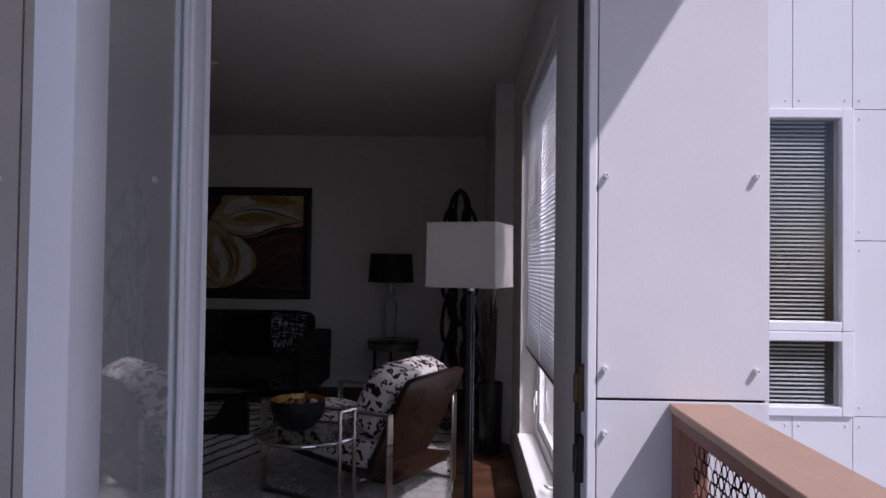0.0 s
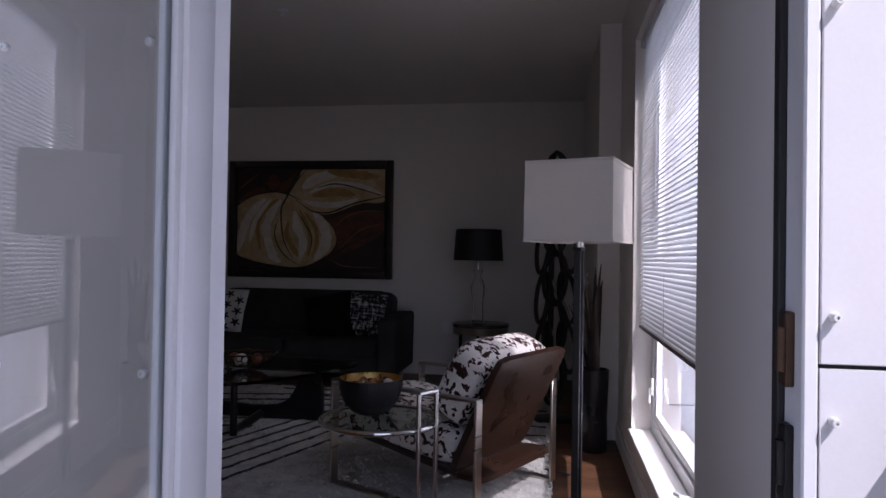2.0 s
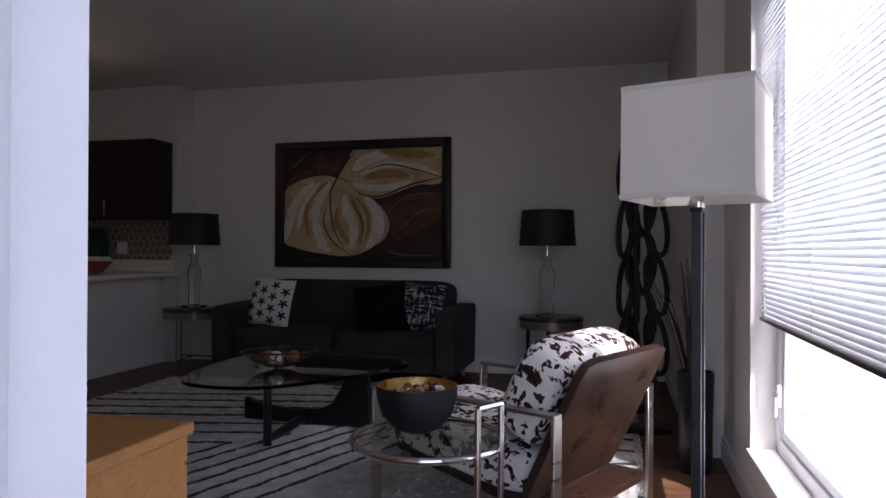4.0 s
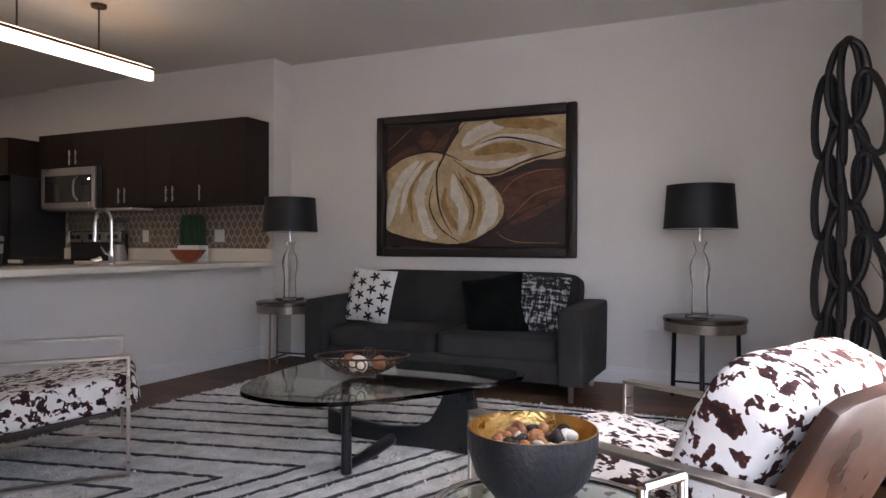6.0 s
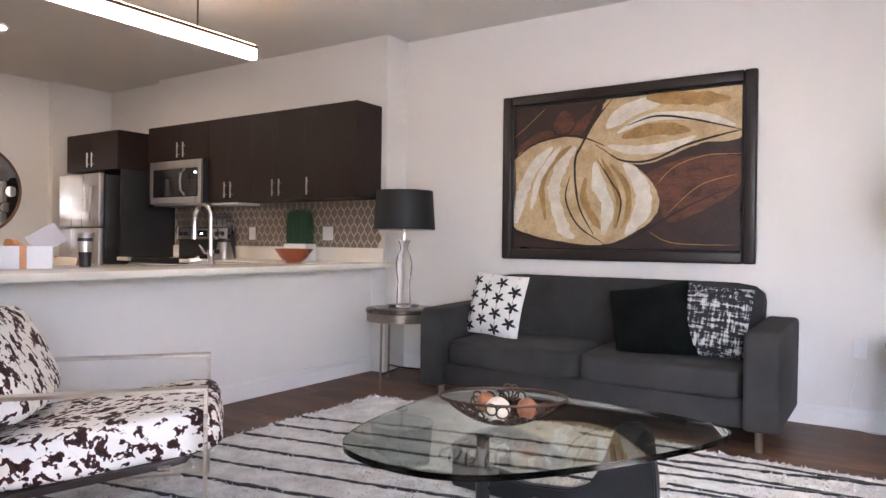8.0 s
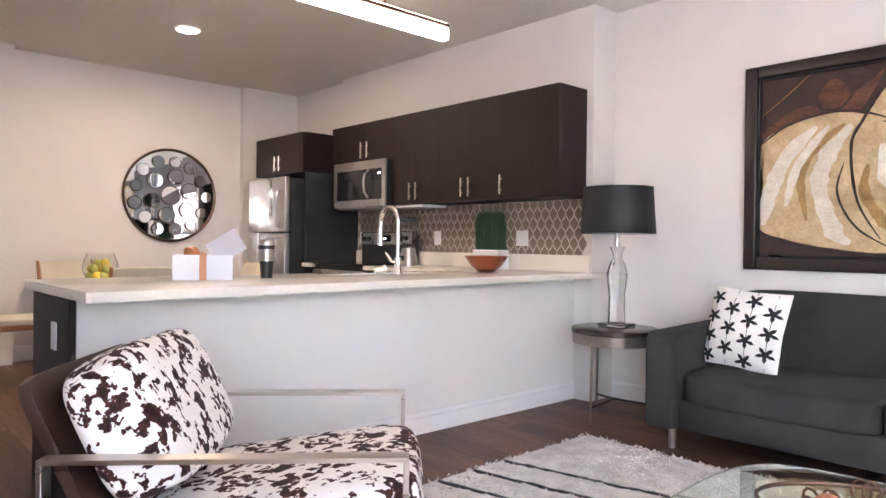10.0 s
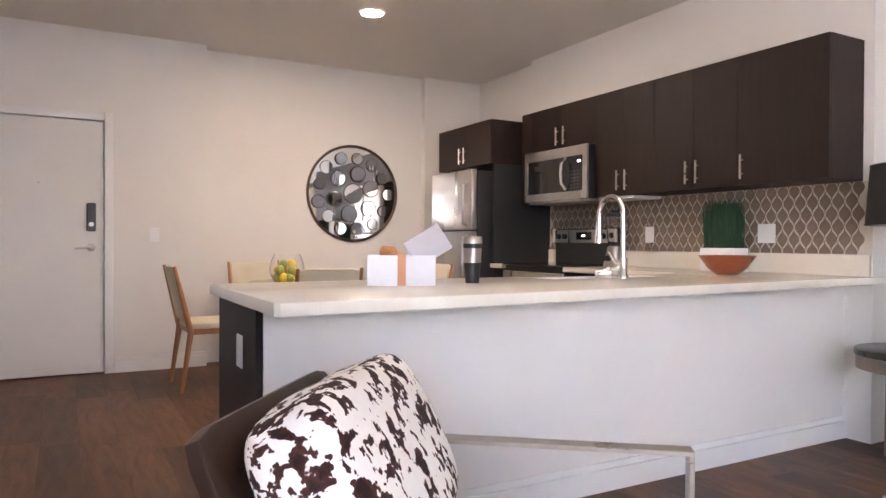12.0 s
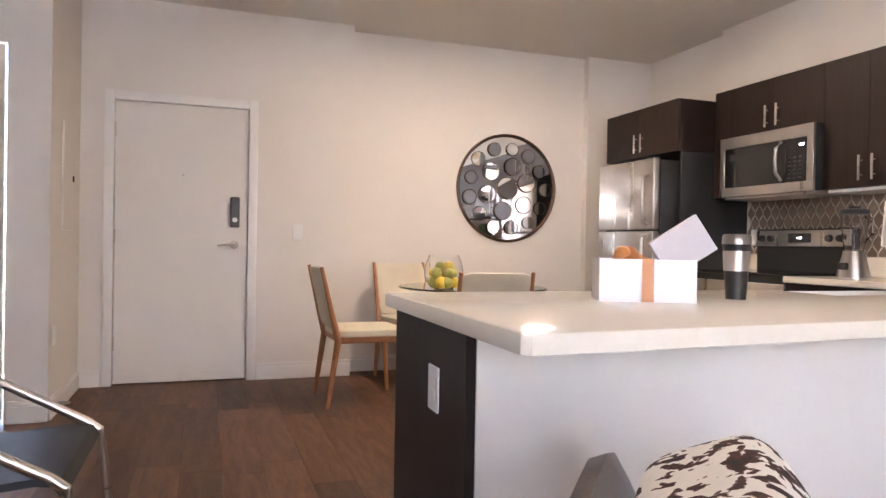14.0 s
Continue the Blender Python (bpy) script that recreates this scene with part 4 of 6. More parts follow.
    for pts, w, m in (
        ([(0.20, 0.30), (0.10, 0.45), (0.04, 0.66), (0.02, 0.82)], 0.085, cream),
        ([(0.29, 0.30), (0.19, 0.42), (0.15, 0.58), (0.17, 0.80)], 0.05, ochre),
        ([(0.31, 0.31), (0.24, 0.45), (0.21, 0.62), (0.26, 0.86), (0.31, 0.92)], 0.09, cream),
        ([(0.24, 0.30), (0.14, 0.50), (0.10, 0.72)], 0.05, cream),
        ([(0.36, 0.52), (0.35, 0.66), (0.40, 0.80), (0.43, 0.86)], 0.055, ochre),
        ([(0.40, 0.42), (0.42, 0.58), (0.46, 0.72), (0.44, 0.90)], 0.085, cream),
        ([(0.43, 0.40), (0.48, 0.55), (0.51, 0.70), (0.49, 0.86)], 0.04, ochre),
        ([(0.47, 0.44), (0.54, 0.58), (0.55, 0.74), (0.52, 0.86)], 0.04, ochre),
        ([(0.53, 0.44), (0.60, 0.58), (0.61, 0.74), (0.54, 0.90)], 0.11, cream),
        ([(0.33, 0.33), (0.31, 0.52), (0.33, 0.74)], 0.05, tan),
        ([(0.45, 0.20), (0.55, 0.10), (0.72, 0.04)], 0.10, cream),
        ([(0.62, 0.03), (0.78, 0.06), (0.95, 0.09)], 0.085, ochre),
        ([(0.50, 0.24), (0.64, 0.16), (0.84, 0.18), (0.97, 0.25)], 0.055, cream),
        ([(0.52, 0.27), (0.66, 0.235), (0.80, 0.26)], 0.085, ochre),
        ([(0.46, 0.32), (0.58, 0.36), (0.72, 0.35), (0.82, 0.30)], 0.06, cream),
    ):
        stroke("brush_stroke", pts, w, m)
    for pts, w in (
        ([(0.475, 0.02), (0.40, 0.15), (0.345, 0.29), (0.31, 0.42), (0.33, 0.70), (0.40, 0.90)], 0.016),
        ([(0.004, 0.38), (0.12, 0.27), (0.30, 0.235), (0.45, 0.32)], 0.013),
        ([(0.43, 0.33), (0.52, 0.42), (0.64, 0.43), (0.78, 0.35), (0.92, 0.30), (0.995, 0.28)], 0.015),
        ([(0.54, 0.20), (0.66, 0.155), (0.80, 0.19), (0.995, 0.28)], 0.013),
        ([(0.29, 0.50), (0.27, 0.66), (0.33, 0.84), (0.45, 0.96)], 0.012),
        ([(0.41, 0.40), (0.47, 0.54), (0.52, 0.68), (0.50, 0.86)], 0.011),
        ([(0.004, 0.85), (0.14, 0.93), (0.34, 0.975), (0.52, 0.95), (0.66, 0.84), (0.80, 0.72), (0.98, 0.60)], 0.014),
        ([(0.20, 0.16), (0.22, 0.215), (0.28, 0.215), (0.32, 0.14)], 0.011),
    ):
        stroke("drawn_line", pts, w, line)
    for pts in ([(0.01, 0.22), (0.09, 0.13), (0.18, 0.02)], [(0.66, 0.60), (0.74, 0.48), (0.86, 0.42), (0.99, 0.42)], [(0.72, 0.76), (0.84, 0.60), (0.98, 0.54)], [(0.64, 0.88), (0.74, 0.95), (0.97, 0.96)]):
        stroke("pale_line", pts, 0.005, ochre)


painting()
# ---- rug ----


def rug():
    X0, X1, Y0, Y1 = -3.37, 0.45, 2.75, 5.98
    r = thing("area_rug", pose(0, 0, 0), "shaggy cream rug with wavering black lines", "rug")
    nx, ny = 150, 120
    bm = bmesh.new()
    g = []
    for j in range(ny + 1):
        row = []
        for i in range(nx + 1):
            x, y = X0 + (X1 - X0) * i / nx, Y0 + (Y1 - Y0) * j / ny
            edge = min(i, nx - i, j, ny - j)
            wob = 0.012 * noise.noise(Vector((x * 6, y * 6, 0))) if edge == 0 else 0
            z = 0.004 if edge == 0 else 0.014 + 0.005 * noise.noise(Vector((x * 40, y * 40, 1))) + 0.003 * noise.noise(Vector((x * 12, y * 12, 5)))
            row.append(bm.verts.new((x + wob, y + wob, z)))
        g.append(row)
    for j in range(ny):
        for i in range(nx):
            bm.faces.new((g[j][i], g[j][i + 1], g[j + 1][i + 1], g[j + 1][i]))
    part("carpet", bm, rug_pile, r, "cream shag pile")
    # black lines: parallel runs across the rug that turn back in pointed chevrons
    rng = random.Random(8)

    def line(pts):
        bm = bmesh.new()
        dense = []
        for a, b in zip(pts, pts[1:]):
            a, b = Vector(a), Vector(b)
            k = max(2, int((b - a).length / 0.03))
            dense += [a.lerp(b, i / k) for i in range(k)]
        dense.append(Vector(pts[-1]))
        rows = []
        for i, v in enumerate(dense):
            d = (dense[min(i + 1, len(dense) - 1)] - dense[max(i - 1, 0)]).normalized()
            nrm = Vector((-d.y, d.x))
            o = v + nrm * 0.012 * noise.noise(Vector((v.x * 9, v.y * 9, 3)))
            w = 0.026 * (1 + 0.45 * noise.noise(Vector((v.x * 30, v.y * 30, 7))))
            z = 0.0215 + 0.005 * noise.noise(Vector((v.x * 60, v.y * 60, 2)))
            rows.append([bm.verts.new((o.x + nrm.x * w * q, o.y + nrm.y * w * q, z - (0.011 if abs(q) > 0.4 else 0))) for q in (-0.5, -0.2, 0.2, 0.5)])
        for a, b in zip(rows, rows[1:]):
            for q in range(3):
                bm.faces.new((a[q], a[q + 1], b[q + 1], b[q]))
        part("stripe", bm, rug_line, r, "black woven line")

    # nested chevrons: one arm runs gently across, the other comes back steeply
    for k in range(-12, 20):
        tip = Vector((-1.545 - 0.235 * k, 4.55 - 0.27 * k))
        a_dir, b_dir = Vector((-1.0, -0.22)), Vector((-0.35, -1.0))

        def clip(p, d):
            t = 9.0
            for c, lo, hi in ((0, X0 + 0.04, X1 - 0.04), (1, Y0 + 0.04, Y1 - 0.04)):
                if abs(d[c]) > 1e-6:
                    for lim in (lo, hi):
                        s = (lim - p[c]) / d[c]
                        if s > 0:
                            t = min(t, s)
            return p + d * t

        if X0 < tip.x < X1 - 0.05 and Y0 + 0.05 < tip.y < Y1 - 0.05:
            line([clip(tip, a_dir), tip, clip(tip, b_dir)])
        elif tip.y >= Y1 - 0.05:
            # the point lies past the rug's edge: only the long arm crosses it
            enter = tip + a_dir * ((tip.y - Y1 + 0.04) / 0.22)
            if enter.x > X0 + 0.2:
                line([clip(enter, a_dir), enter])
    for k in range(0, 9):
        tip = Vector((-1.85 + 0.30 * k, 5.84 - 0.24 * k))
        if tip.y > Y0 + 0.1:
            line([tip, (min(X1 - 0.04, tip.x + 1.9), max(Y0 + 0.1, min(tip.y + 0.06, Y1 - 0.05)))])
    # loose tufts give the pile its shaggy outline
    bm = bmesh.new()
    for _ in range(26000):
        x, y = rng.uniform(X0, X1), rng.uniform(Y0, Y1)
        a = rng.uniform(0, 6.28)
        s, h = rng.uniform(0.006, 0.012), rng.uniform(0.006, 0.013)
        dx, dy = math.cos(a) * s, math.sin(a) * s
        lx, ly = rng.uniform(-0.012, 0.012), rng.uniform(-0.012, 0.012)
        v = [bm.verts.new((x - dx, y - dy, 0.010)), bm.verts.new((x + dx, y + dy, 0.010)), bm.verts.new((x + lx, y + ly, 0.012 + h))]
        bm.faces.new(v)
    t = part("shag", bm, rug_pile, r)
    t["kind"] = "stuff"


rug()


def coffee_table():
    c = thing("coffee_table", pose(-1.434, 4.413, 0.02), "sculptural coffee table with a rounded triangular glass top", "coffee table")
    # rounded triangle: corners at the near side, the sofa side and the far right
    ctrl = [(-0.36, -0.52), (0.02, -0.52), (0.32, -0.18), (0.54, 0.30), (0.44, 0.46), (0.05, 0.52), (-0.42, 0.50), (-0.56, 0.30), (-0.52, -0.25)]
    pts = []
    k = len(ctrl)
    for i in range(k):
        a, b, d, e = (Vector(ctrl[(i + q) % k]) for q in (-1, 0, 1, 2))
        for s in range(8):
            t = s / 8
            v = 0.5 * (2 * b + (d - a) * t + (2 * a - 5 * b + 4 * d - e) * t * t + (3 * b - a - 3 * d + e) * t ** 3)
            pts.append((v.x, v.y))
    g = part("glass_top", prism(bmesh.new(), pts, 0.385, 0.404, 0.004), table_glass, c, "thick clear glass top")
    g.visible_shadow = False
    # two interlocking curved black wood legs
    bm = bmesh.new()

    def fin(path, m):
        rows = []
        for (u, z, w) in path:
            rows.append([bm.verts.new(m @ Vector((u, q * 0.022, z + w * s))) for q in (-1, 1) for s in (-0.5, 0.5)])
        for a, b in zip(rows, rows[1:]):
            bm.faces.new((a[0], a[1], b[1], b[0]))
            bm.faces.new((a[2], b[2], b[3], a[3]))
            bm.faces.new((a[1], a[3], b[3], b[1]))
            bm.faces.new((a[0], b[0], b[2], a[2]))
        for e in (rows[0], rows[-1]):
            bm.faces.new((e[0], e[1], e[3], e[2]))

    # base fin: low curved blade rising to a horn
    fin([(-0.46, 0.07, 0.14), (-0.34, 0.05, 0.10), (-0.1, 0.04, 0.08), (0.08, 0.05, 0.10), (0.16, 0.07, 0.14), (0.22, 0.12, 0.235), (0.26, 0.18, 0.345), (0.32, 0.19, 0.38), (0.36, 0.19, 0.37), (0.39, 0.17, 0.33), (0.41, 0.11, 0.21), (0.415, 0.06, 0.10)], pose(-0.10, 0.37, 0.0, 0, 0, -3))
    bmesh.ops.recalc_face_normals(bm, faces=bm.faces[:])
    bmesh.ops.bevel(bm, geom=bm.edges[:], offset=0.006, segments=2, affect="EDGES")
    part("base_fin", bm, black_paint, c, "curved black lacquered wood base")
    bm = bmesh.new()
    tube(bm, [(-0.115, -0.14, 0.0), (-0.115, -0.14, 0.385)], [0.024, 0.021], 12)
    part("leg", bm, black_paint, c)
    bm = bmesh.new()
    tube(bm, [(-0.115, -0.13, 0.03), (-0.12, 0.06, 0.03), (-0.12, 0.28, 0.045)], [0.022, 0.03, 0.03], 10)
    part("foot_bar", bm, black_paint, c)


coffee_table()


def fruit_bowl():
    b = thing("wire_bowl", pose(-1.545, 4.40, 0.4255), "oval bronze wire bowl holding woven balls", "bowl")
    bm = bmesh.new()
    rng = random.Random(3)
    for k in range(70):
        a, rr = rng.uniform(0, 6.28), rng.uniform(0.15, 1.0)
        r0 = rng.uniform(0.014, 0.024)
        pts = []
        for i in range(10):
            t = 2 * math.pi * i / 10
            u, v = rr * math.cos(a) + r0 / 0.20 * math.cos(t), rr * math.sin(a) + r0 / 0.12 * math.sin(t)
            q = min(1.12, math.hypot(u, v))
            pts.append((u * 0.20, v * 0.13, 0.005 + 0.085 * q ** 2))
        tube(bm, pts, 0.0035, 5, True)
    tube(bm, [(0.215 * math.cos(i * 0.2094), 0.14 * math.sin(i * 0.2094), 0.098) for i in range(30)], 0.005, 6, True)
    part("wire_body", bm, bronze, b)
    b.rotation_euler = (0, 0, radians(30))
    for dx, dy, r, m, nm in ((-0.01, -0.02, 0.043, white_ball, "white"), (0.075, 0.03, 0.036, brown_ball, "brown"), (-0.085, 0.03, 0.034, brown_ball, "dark brown")):
        ob = solid("woven_ball", lathe(bmesh.new(), [(0, -r)] + [(r * math.cos(t), r * math.sin(t)) for t in [radians(q) for q in range(-75, 90, 15)]] + [(0, r)], 20), m, nm + " woven decorative ball in the wire bowl", "ball", "balls in the bowl")
        ob.location = (-1.545 + dx, 4.40 + dy, 0.4255 + r + 0.012 + 0.02 * (abs(dx) * 10))


fruit_bowl()


def chrome_table():
    t = thing("glass_side_table", pose(-0.29, 3.06, 0.012), "round chrome tube side table with a glass top", "side table")
    R, H = 0.255, 0.455
    ring = [(R * math.cos(i * math.pi / 24), R * math.sin(i * math.pi / 24)) for i in range(48)]
    part("top_ring", tube(bmesh.new(), [(x, y, H) for x, y in ring], 0.012, 10, True), chrome, t)
    g = part("glass_top", lathe(bmesh.new(), [(0, H - 0.004), (R - 0.012, H - 0.004), (R - 0.012, H + 0.004), (0, H + 0.004)], 48), table_glass, t, "round clear glass top")
    g.visible_shadow = False
    part("base_ring", tube(bmesh.new(), [(R * math.cos(radians(a)), R * math.sin(radians(a)), 0.012) for a in range(-30 - 140, -30 + 141, 7)], 0.012, 10), chrome, t)
    c, s = math.cos(radians(-30)), math.sin(radians(-30))
    for q in (-0.055, 0.055):
        bx, by = (R + 0.012) * c - q * s, (R + 0.012) * s + q * c
        part("upright", tube(bmesh.new(), [(bx, by, 0.012), (bx, by, 0.605)], 0.010, 10), chrome, t)
    a, b = [((R + 0.012) * c - q * s, (R + 0.012) * s + q * c, 0.605) for q in (-0.055, 0.055)]
    part("handle", tube(bmesh.new(), [a, b], 0.010, 10), chrome, t)


chrome_table()


def potpourri_bowl():
    z = 0.012 + 0.455 + 0.0045
    b = thing("bowl", pose(-0.35, 3.12, z), "black hammered bowl with gold inside on the glass table", "bowl")
    out = [(0, 0), (0.042, 0.0), (0.085, 0.019), (0.122, 0.064), (0.139, 0.12), (0.14, 0.162)]
    part("shell", lathe(bmesh.new(), out, 48), bowl_black, b, "black hammered outside")
    inn = [(0.14, 0.162), (0.136, 0.163), (0.134, 0.12), (0.116, 0.066), (0.08, 0.026), (0, 0.010)]
    part("lining", lathe(bmesh.new(), inn, 48), gold, b, "gold hammered inside")
    rng = random.Random(5)
    mats = [brown_ball, white_ball, bark_mat, ribbon_mat]
    for k in range(60):
        a, rr = rng.uniform(0, 6.28), 0.10 * math.sqrt(rng.random())
        r = rng.uniform(0.010, 0.024)
        bm = bmesh.new()
        puffy(bm, pose(0, 0, 0, rng.uniform(0, 180), rng.uniform(0, 180), 0), r * 2, r * 1.7, r * 1.2, 4, 2.2, 0.5, k)
        ob = part("potpourri_piece", bm, mats[k % 4], b)
        ob.location = (rr * math.cos(a), rr * math.sin(a), 0.112 + rng.uniform(0, 0.028))


potpourri_bowl()


def console():
    c = thing("wooden_cabinet", pose(0, 0, 0), "low honey-coloured wooden cabinet near the balcony door", "cabinet")
    x0, x1, y0, y1, h = -2.10, -0.60, 1.73, 2.205, 0.709
    part("top", B(x0, y0, h - 0.028, x1, y1, h, 0.003, 1), orange_wood, c)
    part("body", B(x0 + 0.01, y0 + 0.01, 0.08, x1 - 0.01, y1 - 0.022, h - 0.029, 0.003, 1), orange_wood, c)
    for i in range(3):
        a = x0 + 0.012 + i * (x1 - x0 - 0.024) / 3
        b = a + (x1 - x0 - 0.024) / 3
        part("drawer_front", B(a + 0.003, y1 - 0.022, 0.11, b - 0.003, y1 - 0.004, h - 0.095, 0.002, 1), orange_wood, c)
        part("top_drawer", B(a + 0.003, y1 - 0.022, h - 0.089, b - 0.003, y1 - 0.004, h - 0.032, 0.002, 1), orange_wood, c)
    for x in (x0 + 0.05, x1 - 0.05):
        for y in (y0 + 0.05, y1 - 0.08):
            part("leg", B(x - 0.025, y - 0.025, 0, x + 0.025, y + 0.025, 0.08, 0.003, 1), orange_wood, c)


console()


post_black = M("satin_black_post", (0.010, 0.010, 0.010), 0.45, var=0.2, bump=0.05)


def floor_lamp():
    l = thing("floor_lamp", pose(0.535, 2.84, 0, 0, 0, -18), "floor lamp with a square white linen shade and dark post", "floor lamp")
    S, z0, z1 = 0.166, 1.233, 1.533
    bm = bmesh.new()
    lo = [(-S, -S), (S, -S), (S, S), (-S, S)]
    for i in range(4):
        (ax, ay), (bx, by) = lo[i], lo[(i + 1) % 4]
        k = 0.985
        vs = [bm.verts.new(p) for p in ((ax, ay, z0), (bx, by, z0), (bx * k, by * k, z1), (ax * k, ay * k, z1))]
        bm.faces.new(vs)
    bmesh.ops.remove_doubles(bm, verts=bm.verts[:], dist=0.0005)
    bmesh.ops.solidify(bm, geom=bm.faces[:], thickness=0.002)
    part("shade", bm, linen_mat, l, "square white linen shade")
    for z, k in ((z0 + 0.006, 1.0), (z1 - 0.006, 0.985)):
        bm = bmesh.new()
        q = S * k + 0.0015
        for a, b in (((-q, -q), (q, -q)), ((q, -q), (q, q)), ((q, q), (-q, q)), ((-q, q), (-q, -q))):
            flatbar(bm, (*a, z), (*b, z), 0.012, 0.0025, (0, 0, 1))
        part("shade_trim", bm, linen_mat, l)
    bm = bmesh.new()
    for a in (45, 135, 225, 315):
        tube(bm, [(0, 0, z0 + 0.05), (S * 1.38 * math.cos(radians(a)), S * 1.38 * math.sin(radians(a)), z0 + 0.012)], 0.002, 5)
    part("spider", bm, chrome, l)
    part("socket", lathe(bmesh.new(), [(0, z0 - 0.02), (0.016, z0 - 0.02), (0.018, z0 + 0.06), (0, z0 + 0.06)], 14), chrome, l)
    part("bulb", lathe(bmesh.new(), [(0.012, z0 + 0.06), (0.03, z0 + 0.10), (0.026, z0 + 0.13), (0, z0 + 0.145)], 14), plastic_white, l)
    for dy in (-0.021, 0.021):
        part("post", B(-0.013, dy - 0.008, 0.02, 0.013, dy + 0.008, z0 - 0.03, 0.002, 1), post_black, l)
    part("post_cap", B(-0.016, -0.032, z0 - 0.032, 0.016, 0.032, z0 - 0.018, 0.002, 1), iron, l)
    part("base", B(-0.14, -0.14, 0.0, 0.14, 0.14, 0.022, 0.004, 1), iron, l)


floor_lamp()


def ring_sculpture():
    s = thing("ring_sculpture", pose(0.46, 5.20, 0, 0, 0, 22), "tall black sculpture of stacked interlocked oval rings", "sculpture")
    part("base", B(-0.15, -0.10, 0.0, 0.15, 0.10, 0.03, 0.006), iron, s)
    rng = random.Random(6)

    def oval(x, y, z, w, h, turn, lean):
        m = pose(x, y, z, 0, lean, turn)
        pts = [m @ Vector((w * math.cos(i * math.pi / 16), 0, h * math.sin(i * math.pi / 16))) for i in range(32)]
        part("ring", tube(bmesh.new(), pts, 0.0165, 8, True, 1.0, m.to_3x3() @ Vector((0, 1, 0))), iron, s)

    for k in range(5):
        z = 1.75 - 0.36 * k
        oval(0.0, 0.0, z, 0.082, 0.19, -12, 3)
        oval(0.012, 0.0, z + 0.008, 0.078, 0.188, 32, -3)
        if k < 4:
            oval(-0.085, 0.03, z - 0.14, 0.058, 0.185, 25, 8)
            oval(0.085, -0.03, z - 0.13, 0.058, 0.185, -30, -8)
            oval(-0.035, -0.02, z - 0.21, 0.045, 0.15, 70, rng.uniform(-8, 8))


ring_sculpture()


def dried_plant():
    p = thing("dried_plant", pose(0.70, 4.48, 0), "tall dark glass vase with dried brown leaves", "plant")
    part("vase", lathe(bmesh.new(), [(0, 0.0), (0.075, 0.0), (0.085, 0.02), (0.08, 0.20), (0.09, 0.50), (0.083, 0.50), (0.073, 0.20), (0.075, 0.03), (0, 0.03)], 28), M("smoked_vase", (0.012, 0.011, 0.011), 0.3, var=0.1, bump=0), p, "dark cylindrical vase")
    rng = random.Random(9)
    for k in range(22):
        a = rng.uniform(0, 6.28)
        lean = rng.uniform(0.03, 0.24)
        h = rng.uniform(0.85, 1.18)
        bm = bmesh.new()
        rows = []
        for i in range(10):
            t = i / 9
            r = lean * t * t + 0.03 * t
            w = 0.017 * math.sin(math.pi * min(1, 0.12 + 0.88 * t)) ** 0.6 + 0.002
            sway = 0.02 * math.sin(3 * t + k)
            c = Vector((r * math.cos(a) * (0.4 if math.cos(a) > 0 else 1.0) + sway * math.sin(a), r * math.sin(a) + sway, 0.05 + h * t - (0.05 * t ** 6)))
            sd = Vector((-math.sin(a), math.cos(a), 0))
            rows.append([bm.verts.new(c + sd * w * q + Vector((math.cos(a), math.sin(a), 0)) * (0.004 if q == 0 else 0)) for q in (-1, 0, 1)])
        for u, v in zip(rows, rows[1:]):
            for q in range(2):
                bm.faces.new((u[q], u[q + 1], v[q + 1], v[q]))
        part("leaf", bm, bark_mat, p)


dried_plant()

# ---- kitchen ----
CT = 0.885


def bar_handle(parent, x, y, z0, z1):
    bm = tube(bmesh.new(), [(x, y - 0.024, z0), (x, y - 0.024, z1)], 0.0065, 8)
    for z in (z0 + 0.03, z1 - 0.03):
        tube(bm, [(x, y, z), (x, y - 0.024, z)], 0.003, 6)
    part("handle", bm, brushed, parent, "brushed steel bar handle")


def upper_cabinet(x0, x1, z0, z1, doors, yf=6.38, yb=Y_KITCHEN, label="espresso wall cabinet over the counter", drop=0.0):
    c = thing("wall_cabinet", pose(0, 0, 0), label, "cabinet", "kitchen wall cabinets")
    part("body", B(x0 + 0.001, yf + 0.02, z0, x1 - 0.001, yb - 0.002, z1, 0.001, 1), espresso, c)
    for a, b, hx in doors:
        d = part("door", B(a + 0.0006, yf, z0 + 0.001, b - 0.0006, yf + 0.019, z1 - 0.001, 0.0008, 1), espresso, c)
        if hx is not None:
            bar_handle(d, hx, yf, z0 + 0.035, z0 + 0.175)
    return c


UZ0, UZ1 = 1.395, 2.145
upper_cabinet(-4.46, -3.912, UZ0, UZ1, [(-4.46, -3.912, -4.42)])
upper_cabinet(-5.10, -4.46, UZ0, UZ1, [(-5.10, -4.78, -4.82), (-4.78, -4.46, -4.74)])
upper_cabinet(-5.68, -5.10, UZ0, UZ1, [(-5.68, -5.39, -5.43), (-5.39, -5.10, -5.35)])
upper_cabinet(-6.46, -5.68, 1.795, UZ1, [(-6.46, -6.07, -6.115), (-6.07, -5.68, -6.025)], label="short espresso cabinet over the microwave")
upper_cabinet(-6.60, -6.46, UZ0, UZ1, [(-6.60, -6.46, None)], label="narrow espresso filler cabinet beside the microwave")
upper_cabinet(-7.50, -6.60, 1.72, 2.09, [(-7.50, -7.05, -7.09), (-7.05, -6.60, -7.01)], 6.06, Y_RECESS, "deep espresso cabinet over the fridge")
# added black panel that stands in for the side of the fridge
solid("end_panel", B(-6.622, 6.10, 0.0, -6.602, Y_KITCHEN, 1.719, 0.001, 1), black_appl, "tall black panel standing in for the fridge side", "panel")
